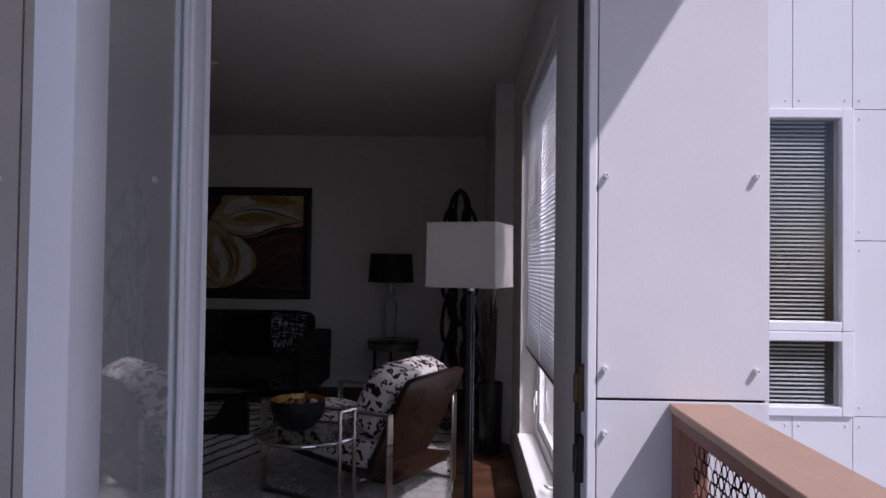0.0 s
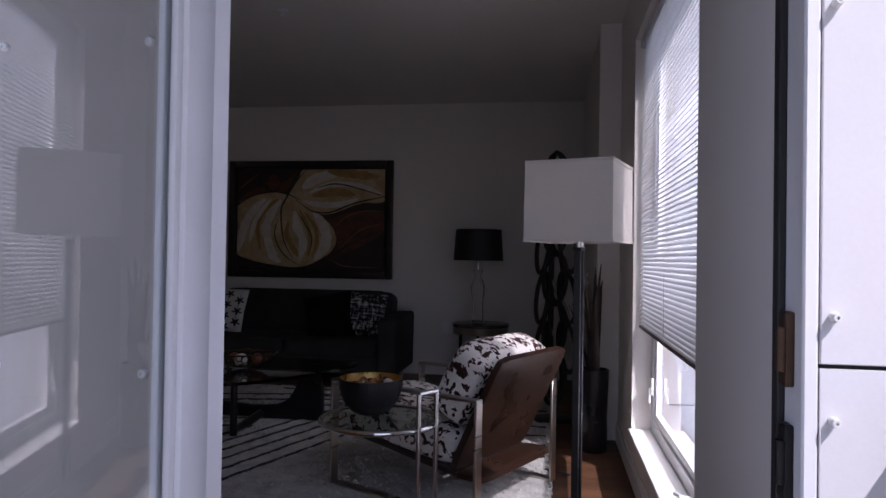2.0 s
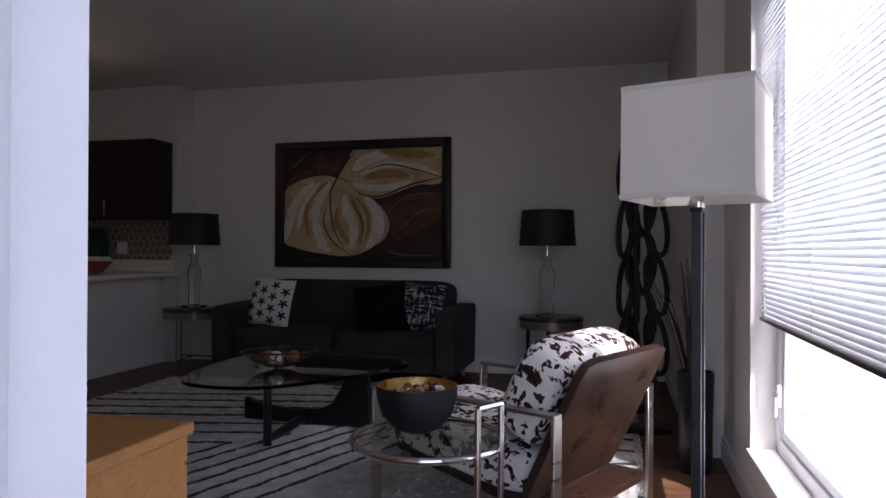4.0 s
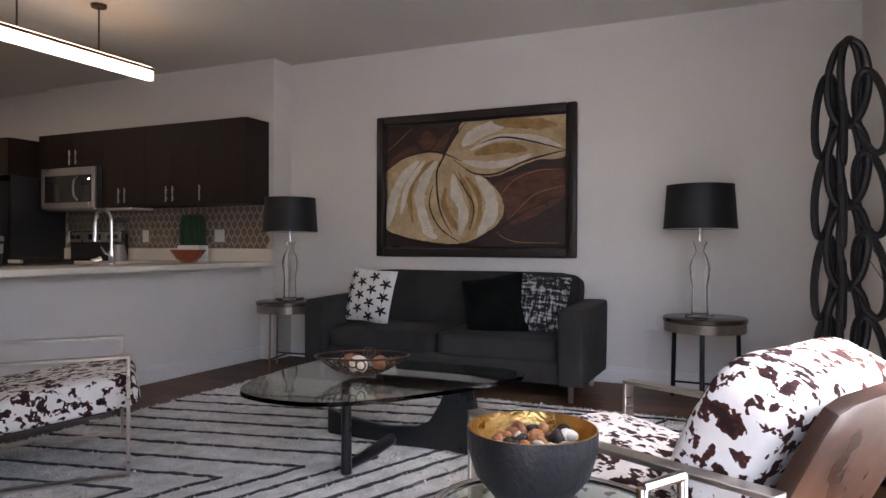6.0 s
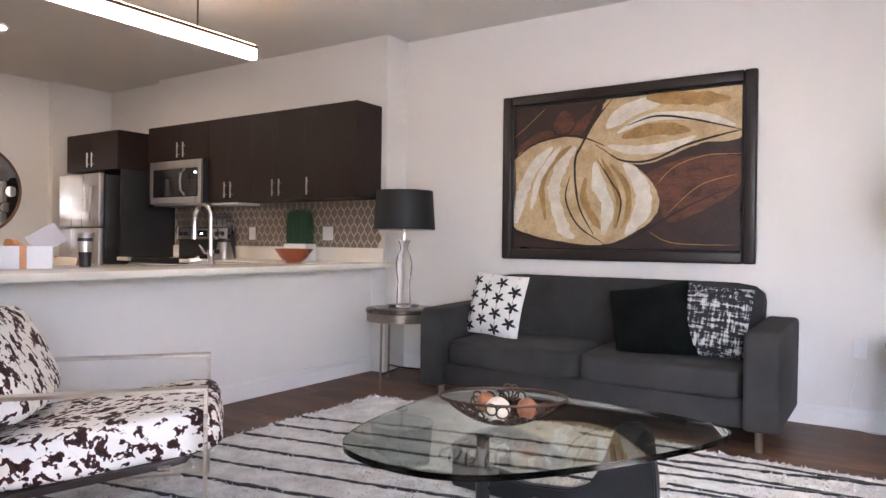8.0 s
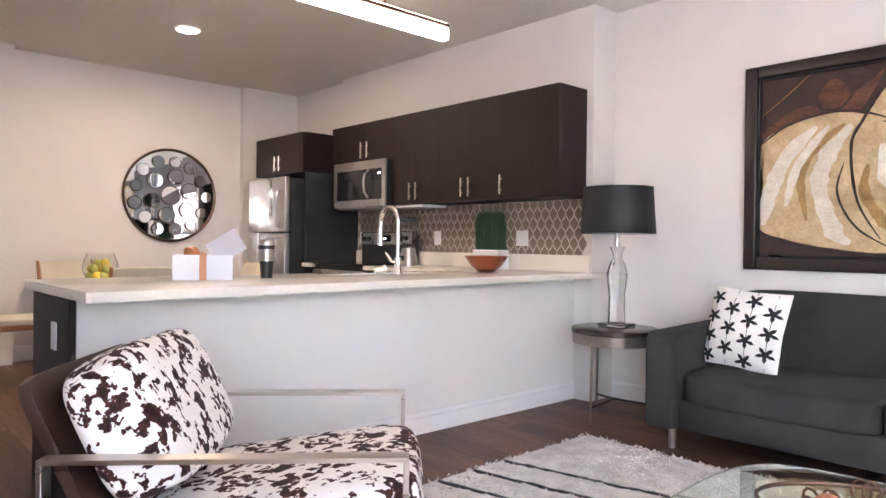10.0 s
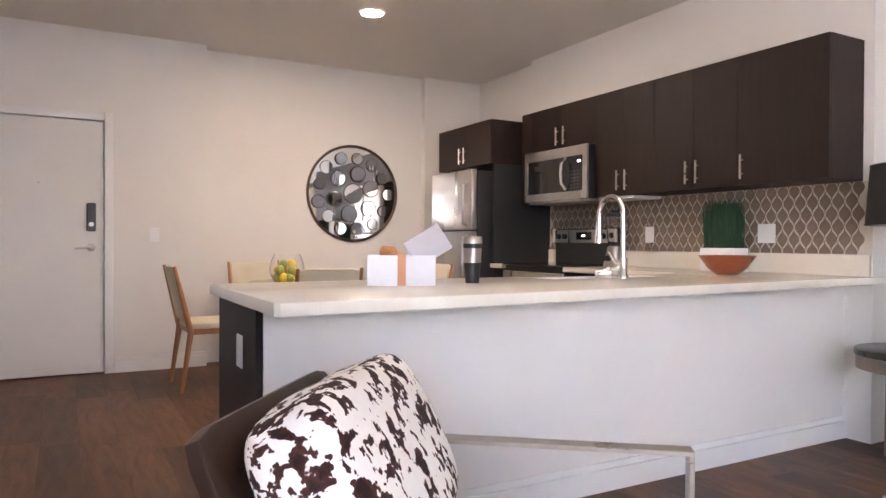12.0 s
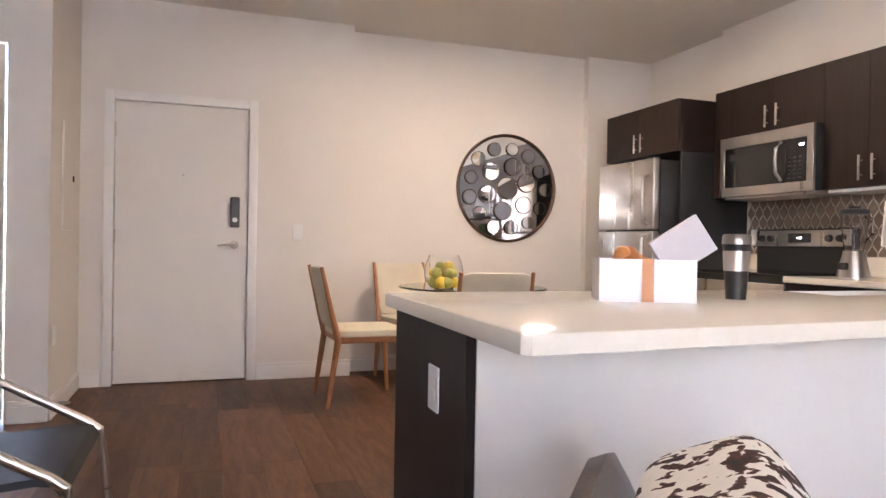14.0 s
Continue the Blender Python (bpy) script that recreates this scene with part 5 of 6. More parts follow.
solid("light_valance", B(-5.66, 6.40, UZ0 - 0.022, -5.30, Y_KITCHEN - 0.03, UZ0 - 0.002, 0.002, 1), plastic_white, "slim white light fitting under the cabinet", "light")


def microwave():
    m = thing("microwave", pose(0, 0, 0), "stainless over-the-range microwave under the cabinets", "microwave")
    x0, x1, y, z0, z1 = -6.457, -5.683, 6.305, 1.39, 1.79
    part("body", B(x0, y + 0.02, z0, x1, Y_KITCHEN - 0.002, z1, 0.003, 1), black_appl, m)
    bm = bmesh.new()
    for a, b, c, d in ((x0, x1, z1 - 0.075, z1), (x0, x1, z0, z0 + 0.06), (x0, x0 + 0.045, z0 + 0.06, z1 - 0.075), (x1 - 0.05, x1, z0 + 0.06, z1 - 0.075)):
        bbox(bm, a, y, c, b, y + 0.02, d, 0.002, 1)
    part("door_frame", bm, steel_appl, m, "stainless door frame")
    part("window", B(x0 + 0.045, y + 0.004, z0 + 0.06, x1 - 0.05, y + 0.02, z1 - 0.075), black_gloss, m, "black glass door window")
    part("control_panel", B(x1 - 0.21, y + 0.001, z0 + 0.065, x1 - 0.055, y + 0.0035, z1 - 0.08), black_gloss, m)
    part("clock", B(x1 - 0.10, y - 0.001, z1 - 0.125, x1 - 0.07, y + 0.0005, z1 - 0.112), emit("clock_digits", (0.85, 0.95, 1.0), 1.2), m)
    for r in range(6):
        for cidx in range(3):
            part("button", B(x1 - 0.185 + cidx * 0.04, y - 0.0005, z0 + 0.08 + r * 0.025, x1 - 0.165 + cidx * 0.04, y + 0.0005, z0 + 0.088 + r * 0.025), grey_lock, m)
    pts = [(x1 - 0.235, y - 0.005, z0 + 0.075), (x1 - 0.238, y - 0.045, z0 + 0.12), (x1 - 0.238, y - 0.052, (z0 + z1) / 2), (x1 - 0.238, y - 0.045, z1 - 0.13), (x1 - 0.235, y - 0.005, z1 - 0.085)]
    part("handle", tube(bmesh.new(), pts, 0.011, 10), steel_appl, m)
    part("vent_lip", B(x0, y + 0.03, z0 - 0.018, x1, 6.62, z0 - 0.001, 0.003, 1), steel_appl, m)


microwave()


def fridge():
    f = thing("refrigerator", pose(0, 0, 0), "stainless top-freezer refrigerator with black sides", "refrigerator")
    x0, x1, y, h = -7.40, -6.69, 5.93, 1.675
    part("body", B(x0 + 0.004, y + 0.065, 0.03, x1 - 0.004, 6.66, h - 0.01, 0.006), black_appl, f, "black textured sides")
    for z0, z1, hz0, hz1 in ((1.165, h, 1.20, 1.56), (0.05, 1.155, 0.62, 1.12)):
        d = part("door", B(x0, y, z0, x1, y + 0.06, z1, 0.012, 3), steel_appl, f, "stainless steel door")
        hx = x1 - 0.06
        pts = [(hx, y, hz0), (hx, y - 0.05, hz0 + 0.02), (hx, y - 0.055, (hz0 + hz1) / 2), (hx, y - 0.05, hz1 - 0.02), (hx, y, hz1)]
        part("handle", tube(bmesh.new(), pts, 0.014, 10), steel_appl, d)
    part("hinge_cap", B(x1 - 0.10, y + 0.01, h - 0.009, x1 - 0.02, y + 0.07, h + 0.012, 0.004, 1), black_appl, f)


fridge()


def stove():
    s = thing("kitchen_range", pose(0, 0, 0), "black and stainless electric range against the backsplash", "stove")
    x0, x1, y0 = -6.415, -5.655, 6.06
    part("body", B(x0, y0 + 0.03, 0.0, x1, Y_KITCHEN - 0.02, CT - 0.006, 0.003, 1), black_appl, s)
    part("cooktop", B(x0, y0, CT - 0.005, x1, 6.60, CT + 0.012, 0.004, 1), black_gloss, s, "black glass cooktop")
    part("oven_door", B(x0 + 0.005, y0, 0.18, x1 - 0.005, y0 + 0.028, CT - 0.05, 0.004, 1), steel_appl, s)
    part("backguard", B(x0, 6.60, CT - 0.005, x1, Y_KITCHEN - 0.018, 1.175, 0.006, 1), black_appl, s)
    part("control_fascia", B(x0 + 0.01, 6.585, 1.06, x1 - 0.01, 6.599, 1.165, 0.003, 1), steel_appl, s, "stainless control panel")
    part("display", B(x0 + 0.29, 6.580, 1.085, x0 + 0.47, 6.584, 1.145, 0.001, 1), black_gloss, s)
    part("clock", B(x0 + 0.365, 6.5785, 1.11, x0 + 0.40, 6.5795, 1.12), emit("range_clock", (0.85, 0.95, 1.0), 1.2), s)
    for x in (x0 + 0.07, x0 + 0.15, x1 - 0.15, x1 - 0.07):
        ob = part("knob", lathe(bmesh.new(), [(0, 0), (0.024, 0), (0.02, 0.024), (0, 0.024)], 18), black_appl, s)
        ob.matrix_basis = pose(x, 6.584, 1.112, 90, 0, 0)


stove()


def worktop():
    bm = bmesh.new()
    bbox(bm, -5.65, 6.06, CT - 0.035, -3.90, Y_KITCHEN - 0.012, CT, 0.003, 1)
    solid("worktop", bm, quartz, "cream quartz worktop along the wall", "worktop")
    solid("worktop", B(-6.60, 6.06, CT - 0.035, -6.42, Y_KITCHEN - 0.012, CT, 0.003, 1), quartz, "narrow cream quartz worktop beside the range", "worktop")
    solid("upstand", B(-5.65, Y_KITCHEN - 0.022, CT + 0.001, -3.865, Y_KITCHEN - 0.001, CT + 0.115, 0.002, 1), quartz, "cream quartz upstand against the wall", "upstand")
    solid("upstand", B(-6.60, Y_KITCHEN - 0.022, CT + 0.001, -6.42, Y_KITCHEN - 0.001, CT + 0.115, 0.002, 1), quartz, "cream quartz upstand against the wall", "upstand")
    for x0, x1 in ((-5.65, -5.10), (-5.10, -4.82)):
        b = thing("base_cabinet", pose(0, 0, 0), "espresso base cabinet under the worktop", "cabinet", "kitchen base cabinets")
        part("body", B(x0 + 0.001, 6.12, 0.1, x1 - 0.001, Y_KITCHEN - 0.01, CT - 0.036), espresso, b)
        part("door", B(x0 + 0.003, 6.10, 0.11, x1 - 0.003, 6.119, CT - 0.04, 0.0015, 1), espresso, b)


worktop()


def peninsula():
    p = thing("kitchen_peninsula", pose(0, 0, 0), "white kitchen peninsula with a dark end panel", "counter")
    part("pony_wall", B(-4.16, 3.52, 0, -4.005, Y_KITCHEN - 0.001, CT - 0.041), wall_paint, p, "white painted bar front")
    part("end_panel", B(-4.60, 3.495, 0, -4.008, 3.519, CT - 0.041, 0.001, 1), espresso, p, "espresso veneer end panel")
    part("cabinet_body", B(-4.58, 3.52, 0.1, -4.161, 6.05, CT - 0.041), espresso, p)
    for i in range(5):
        y = 3.53 + i * 0.5
        part("door", B(-4.60, y + 0.002, 0.11, -4.581, y + 0.498, CT - 0.05, 0.0015, 1), espresso, p)
    part("baseboard", bbox(B(-4.005, 3.50, 0, -3.991, Y_KITCHEN, 0.095, 0.002, 1), -4.005, 3.50, 0.0955, -3.996, Y_KITCHEN, 0.125, 0.002, 1), trim_paint, p, "white baseboard")
    o = new("outlet_plate")
    o.parent = p
    part("plate", B(-4.26, 3.488, 0.615, -4.185, 3.4945, 0.73, 0.003, 1), plastic_white, o)
    for z in (0.645, 0.68):
        part("socket", B(-4.24, 3.486, z, -4.205, 3.488, z + 0.026, 0.001, 1), paper_white, o)


peninsula()
ctop = [(-3.66, 3.46), (-3.645, 3.475), (-3.845, Y_KITCHEN + 0.17), (-3.859, Y_KITCHEN + 0.17), (-3.859, Y_KITCHEN - 0.0125), (-3.899, Y_KITCHEN - 0.0125), (-3.899, 6.058), (-4.62, 6.058), (-4.62, 5.62), (-4.33, 5.62), (-4.33, 4.95), (-4.62, 4.95), (-4.62, 3.475), (-4.605, 3.46)]
ctop_ob = solid("bar_top", prism(bmesh.new(), ctop, CT - 0.04, CT, 0.004), quartz, "glossy cream quartz bar top on the peninsula", "worktop")


def sink():
    s = thing("kitchen_sink", pose(0, 0, 0), "white undermount sink in the bar top", "sink")
    x0, x1, y0, y1 = -4.615, -4.335, 4.955, 5.615
    bm = bmesh.new()
    bbox(bm, x0, y0, CT - 0.2, x1, y0 + 0.012, CT - 0.006)
    bbox(bm, x0, y1 - 0.012, CT - 0.2, x1, y1, CT - 0.006)
    bbox(bm, x0, y0 + 0.012, CT - 0.2, x0 + 0.012, y1 - 0.012, CT - 0.006)
    bbox(bm, x1 - 0.012, y0 + 0.012, CT - 0.2, x1, y1 - 0.012, CT - 0.006)
    bbox(bm, x0 + 0.012, y0 + 0.012, CT - 0.2, x1 - 0.012, y1 - 0.012, CT - 0.19)
    part("basin", bm, plastic_white, s)


sink()


def faucet():
    f = thing("kitchen_faucet", pose(-4.27, 5.32, CT), "tall chrome gooseneck pull-down faucet", "faucet")
    part("base", lathe(bmesh.new(), [(0, 0.0), (0.028, 0.0), (0.028, 0.012), (0.022, 0.02), (0.022, 0.10), (0, 0.10)], 20), chrome, f)
    pts = [(0, 0, 0.10), (0, 0, 0.30)]
    for i in range(13):
        a = math.pi * i / 12
        pts.append((-0.085 + 0.085 * math.cos(a), 0, 0.315 + 0.085 * math.sin(a)))
    pts.append((-0.172, 0, 0.27))
    part("spout", tube(bmesh.new(), pts, 0.0135, 12), chrome, f)
    part("spray_head", tube(bmesh.new(), [(-0.172, 0, 0.28), (-0.173, 0, 0.22), (-0.174, 0, 0.17)], [0.015, 0.018, 0.020], 14), chrome, f)
    part("lever", tube(bmesh.new(), [(0, -0.02, 0.075), (0, -0.05, 0.08), (-0.01, -0.085, 0.13)], [0.012, 0.010, 0.007], 10), chrome, f)


faucet()
ob = solid("sink_stopper", tube(bmesh.new(), [(0, 0, 0.018), (0.012, 0.035, 0.022), (0.02, 0.06, 0.026)], [0.018, 0.02, 0.03], 14), chrome, "chrome sink sprayer lying by the faucet", "sprayer")
ob.matrix_basis = pose(-4.27, 5.15, CT + 0.005)


def outlet(x, y, z, turn, label, wide=0.075):
    o = thing("wall_outlet", pose(x, y, z, 0, 0, turn), label, "outlet", "wall plates")
    part("plate", B(-wide / 2, -0.007, -0.058, wide / 2, -0.0005, 0.058, 0.003, 1), plastic_white, o)
    n = 2 if wide > 0.1 else 1
    for k in range(n):
        cx = (k - (n - 1) / 2) * 0.046
        for dz in (-0.026, 0.006):
            part("socket", B(cx - 0.014, -0.009, dz, cx + 0.014, -0.0068, dz + 0.022, 0.001, 1), paper_white, o)
    return o


outlet(-4.475, Y_KITCHEN - 0.012, 1.12, 0, "white double outlet on the tiled backsplash", 0.12)
outlet(-5.42, Y_KITCHEN - 0.012, 1.12, 0, "white outlet on the tiled backsplash", 0.085)
outlet(-6.51, Y_KITCHEN - 0.012, 1.12, 0, "white outlet on the tiled backsplash", 0.075)
outlet(-0.60, Y_NORTH, 0.47, 0, "white wall outlet by the sofa")
outlet(X_DOOR, 3.595, 1.105, -90 + 180, "white light switch beside the entry door")
outlet(-7.07, 2.115, 0.47, 180, "white wall outlet on the stub wall")
bm = tube(bmesh.new(), [(-0.60, 6.925, 0.45), (-0.605, 6.91, 0.36), (-0.645, 6.922, 0.18), (-0.625, 6.91, 0.012), (-0.525, 6.88, 0.008), (-0.425, 6.90, 0.008)], 0.003, 6)
solid("power_cord", bm, plastic_white, "thin pale lamp cord hanging from the outlet", "cord")


def gift_box():
    g = thing("gift_box", pose(-4.26, 4.13, CT, 0, 0, -24), "open white gift box with copper ribbon on the counter", "box")
    W, D, H = 0.075, 0.132, 0.118
    bm = bmesh.new()
    t = 0.003
    for a in ((-W, -D, 0, W, D, t), (-W, -D, t, -W + t, D, H), (W - t, -D, t, W, D, H), (-W + t, -D, t, W - t, -D + t, H), (-W + t, D - t, t, W - t, D, H)):
        bbox(bm, *a)
    part("carton", bm, paper_white, g)
    part("ribbon", B(W + 0.0005, -0.016, 0.0, W + 0.002, 0.016, H), ribbon_mat, g, "copper ribbon band")
    rng = random.Random(12)
    for k in range(7):
        bm = bmesh.new()
        puffy(bm, pose(rng.uniform(-0.045, 0.045), rng.uniform(-0.11, 0.0), H + rng.uniform(-0.01, 0.012), rng.uniform(0, 60), rng.uniform(0, 60), rng.uniform(0, 180)), rng.uniform(0.06, 0.1), 0.05, 0.02, 6, 2.5, 0.7, k)
        part("tissue", bm, ribbon_mat, g, "crumpled copper tissue")
    bm = B(-0.010, -0.078, -0.058, 0.010, 0.078, 0.058, 0.002, 1)
    c = part("card", bm, grey_card, g, "grey card standing in the box")
    c.matrix_basis = pose(0.02, 0.105, H + 0.038, 33, 0, 4)


gift_box()


def travel_cup():
    c = thing("travel_mug", pose(-4.25, 4.455, CT), "black and steel travel mug on the counter", "mug")
    part("lower_body", lathe(bmesh.new(), [(0, 0), (0.029, 0), (0.035, 0.085), (0, 0.085)], 28), black_appl, c)
    part("steel_band", lathe(bmesh.new(), [(0, 0.0855), (0.0362, 0.0855), (0.039, 0.145), (0, 0.145)], 28), steel_appl, c)
    part("grip", lathe(bmesh.new(), [(0, 0.1455), (0.0388, 0.1455), (0.0395, 0.165), (0, 0.165)], 28), black_appl, c)
    part("lid", lathe(bmesh.new(), [(0, 0.1655), (0.042, 0.1655), (0.041, 0.188), (0.036, 0.195), (0, 0.193)], 28), steel_appl, c)


travel_cup()


def orange_bowl_thing():
    b = solid("fruit_bowl", lathe(bmesh.new(), [(0, 0), (0.055, 0), (0.10, 0.035), (0.15, 0.105), (0.145, 0.107), (0.094, 0.042), (0.05, 0.010), (0, 0.009)], 40), orange_bowl, "empty glossy orange-brown wooden bowl on the counter", "bowl")
    b.location = (-4.33, 6.14, CT + 0.0005)


orange_bowl_thing()


def grass_box():
    g = thing("potted_grass", pose(-4.69, 6.56, CT), "square white planter of dense artificial grass", "plant")
    part("planter", B(-0.13, -0.065, 0.0, 0.13, 0.065, 0.145, 0.004, 1), paper_white, g)
    rng = random.Random(21)
    bm = bmesh.new()
    for _ in range(1500):
        x, y = rng.uniform(-0.11, 0.11), rng.uniform(-0.055, 0.05)
        h = rng.uniform(0.24, 0.325)
        lx, ly = rng.uniform(-0.02, 0.02), rng.uniform(-0.02, 0.02)
        a = rng.uniform(0, 3.14)
        w = 0.0022
        dx, dy = math.cos(a) * w, math.sin(a) * w
        q = [bm.verts.new((x - dx, y - dy, 0.14)), bm.verts.new((x + dx, y + dy, 0.14)), bm.verts.new((x + lx * 0.5 + dx, y + ly * 0.5 + dy, 0.14 + h * 0.6)), bm.verts.new((x + lx * 0.5 - dx, y + ly * 0.5 - dy, 0.14 + h * 0.6)), bm.verts.new((x + lx, y + min(ly, 0.045), 0.14 + h))]
        bm.faces.new(q[:4])
        bm.faces.new((q[3], q[2], q[4]))
    t = part("grass_blades", bm, grass_mat, g, "dense green grass blades")
    t["kind"] = "stuff"


grass_box()


def blender_jug():
    b = thing("blender", pose(-5.50, 6.42, CT), "chrome blender with a glass jug on the worktop", "blender")
    part("base", lathe(bmesh.new(), [(0, 0), (0.085, 0), (0.082, 0.03), (0.058, 0.13), (0.055, 0.15), (0, 0.15)], 24), steel_appl, b)
    part("dial", B(-0.03, -0.088, 0.045, 0.03, -0.07, 0.085, 0.004, 1), black_appl, b)
    j = part("jug", lathe(bmesh.new(), [(0.05, 0.152), (0.055, 0.19), (0.075, 0.36), (0.072, 0.36), (0.052, 0.19), (0.046, 0.156), (0, 0.156)], 24), clear_glass, b, "clear glass jug")
    part("lid", lathe(bmesh.new(), [(0, 0.361), (0.077, 0.361), (0.075, 0.385), (0.03, 0.39), (0.03, 0.405), (0, 0.405)], 24), black_appl, b)
    part("handle", tube(bmesh.new(), [(0.07, 0, 0.34), (0.115, 0, 0.33), (0.12, 0, 0.25), (0.062, 0, 0.20)], 0.009, 8), clear_glass, b)


blender_jug()


def pendant():
    p = thing("pendant_light", pose(-4.125, 0, 0.035), "long linear pendant lamp hanging over the bar", "pendant lamp")
    y0, y1 = 4.05, 5.555
    part("housing", B(-0.032, y0, 2.325, 0.032, y1, 2.345, 0.003, 1), bronze, p, "slim dark metal housing")
    part("diffuser", B(-0.028, y0 + 0.003, 2.25, 0.028, y1 - 0.003, 2.324, 0.008, 2), pendant_glow, p, "glowing white diffuser")
    part("uplight", B(-0.024, y0 + 0.02, 2.3455, 0.024, y1 - 0.02, 2.350), emit("uplight_glow", (1.0, 0.66, 0.36), 1.1), p, "warm light strip on top of the housing")
    for y in (4.50, 5.09):
        part("rod", tube(bmesh.new(), [(0, y, 2.345), (0, y, CEIL - 0.055)], 0.006, 8), bronze, p)
        part("canopy", lathe(bmesh.new(), [(0, CEIL - 0.057), (0.05, CEIL - 0.057), (0.055, CEIL - 0.036), (0, CEIL - 0.036)], 24, (0, y, 0)), bronze, p)


pendant()


def downlight(x, y):
    d = thing("downlight", pose(x, y, CEIL), "round recessed ceiling light switched on", "ceiling light", "ceiling downlights")
    part("trim", lathe(bmesh.new(), [(0.078, -0.001), (0.095, -0.001), (0.093, -0.010), (0.078, -0.012), (0.078, -0.001)], 32), trim_paint, d)
    part("lens", lathe(bmesh.new(), [(0, -0.002), (0.0775, -0.002), (0.0775, -0.008), (0, -0.008)], 32), down_glow, d)


downlight(-6.39, 4.90)
bm = lathe(bmesh.new(), [(0, -0.001), (0.035, -0.001), (0.033, -0.010), (0.010, -0.014), (0.010, -0.035), (0.018, -0.04), (0.016, -0.044), (0, -0.044)], 18)
ob = solid("sprinkler", bm, plastic_white, "white ceiling sprinkler head", "sprinkler")
ob.location = (-1.26, 4.25, CEIL)

# ---- entry and dining corner ----


def entry_door():
    d = thing("door_2", pose(X_DOOR, 0, 0), "cream painted flush entry door, closed", "door", kind="structure")
    part("leaf", B(-0.05, E_Y0 + 0.008, 0.012, -0.012, E_Y1 - 0.008, E_TOP - 0.008, 0.002, 1), door_paint, d)
    bm = bmesh.new()
    for y0, y1, z0, z1 in ((E_Y0 - 0.06, E_Y0 + 0.003, 0, E_TOP + 0.06), (E_Y1 - 0.003, E_Y1 + 0.06, 0, E_TOP + 0.06), (E_Y0 + 0.003, E_Y1 - 0.003, E_TOP - 0.003, E_TOP + 0.06)):
        bbox(bm, -0.12, y0, z0, 0.016, y1, z1, 0.004, 2)
    part("casing", bm, trim_paint, d)
    part("backing", B(-0.24, E_Y0 + 0.003, 0, -0.122, E_Y1 - 0.003, E_TOP), dark_gap, d)
    for z in (0.30, 1.05, 1.80):
        part("hinge", tube(bmesh.new(), [(0.0, E_Y0 + 0.006, z - 0.05), (0.0, E_Y0 + 0.006, z + 0.05)], 0.008, 8), brushed, d)
    y = 3.138
    part("lock_plate", B(-0.012, y - 0.034, 1.13, 0.014, y + 0.034, 1.355, 0.012, 3), grey_lock, d, "dark grey electronic lock")
    part("lock_eye", lathe(bmesh.new(), [(0, 0), (0.018, 0), (0.016, 0.006), (0, 0.006)], 16), steel_appl, d).matrix_basis = pose(0.014, y, 1.185, 0, 90, 0)
    part("rose", lathe(bmesh.new(), [(0, 0), (0.033, 0), (0.03, 0.014), (0.012, 0.018), (0.012, 0.05), (0, 0.05)], 24), brushed, d).matrix_basis = pose(-0.012, y, 1.005, 0, 90, 0)
    part("lever", tube(bmesh.new(), [(0.035, y, 1.005), (0.045, y - 0.03, 1.005), (0.042, y - 0.12, 0.997)], [0.011, 0.011, 0.008], 10), brushed, d)
    part("deadbolt", lathe(bmesh.new(), [(0, 0), (0.012, 0), (0.012, 0.006), (0, 0.006)], 12), brushed, d).matrix_basis = pose(0.0, E_Y1 - 0.001, 1.005, 0, 90, 0)
    part("peephole", lathe(bmesh.new(), [(0, 0), (0.008, 0), (0.007, 0.004), (0, 0.004)], 12), brushed, d).matrix_basis = pose(-0.012, 2.78, 1.50, 0, 90, 0)


entry_door()


def louver_door():
    d = thing("closet_door", pose(-6.95, 0, 0), "cream louvred closet door beside the entry", "door")
    y0, y1 = 0.85, 1.885
    bm = bmesh.new()
    for a, b, c, e in ((y0, y0 + 0.05, 0.02, 2.09), (y1 - 0.05, y1, 0.02, 2.09), (y0 + 0.05, y1 - 0.05, 0.02, 0.12), (y0 + 0.05, y1 - 0.05, 1.99, 2.09), (y0 + 0.05, y1 - 0.05, 1.0, 1.08)):
        bbox(bm, -0.02, a, c, 0.014, b, e, 0.002, 1)
    part("stile_frame", bm, louver_mat, d)
    bm = bmesh.new()
    flatbar(bm, (0, y0 + 0.05, 0), (0, y1 - 0.05, 0), 0.036, 0.006, (0.5, 0, -0.7))
    me = mesh_of("slat", bm, louver_mat)
    z = 0.14
    while z < 1.98:
        if not 0.98 < z < 1.1:
            s = new("slat", me)
            s.parent = d
            s.location = (0, 0, z)
        z += 0.032


louver_door()
b = thing("breaker_panel", pose(-7.40, 2.115, 1.41), "painted electrical panel cover on the stub wall", "panel")
part("cover", B(-0.165, 0.001, -0.33, 0.165, 0.012, 0.33, 0.003, 1), wall_paint, b)
part("latch", B(-0.14, 0.0125, -0.02, -0.11, 0.02, 0.02, 0.003, 1), black_appl, b)
ob = solid("door_stop", tube(bmesh.new(), [(0, 0, 0), (0, 0.06, 0)], [0.012, 0.008], 10), brushed, "small steel door stop on the baseboard", "door stop")
ob.location = (-7.12, 2.135, 0.06)


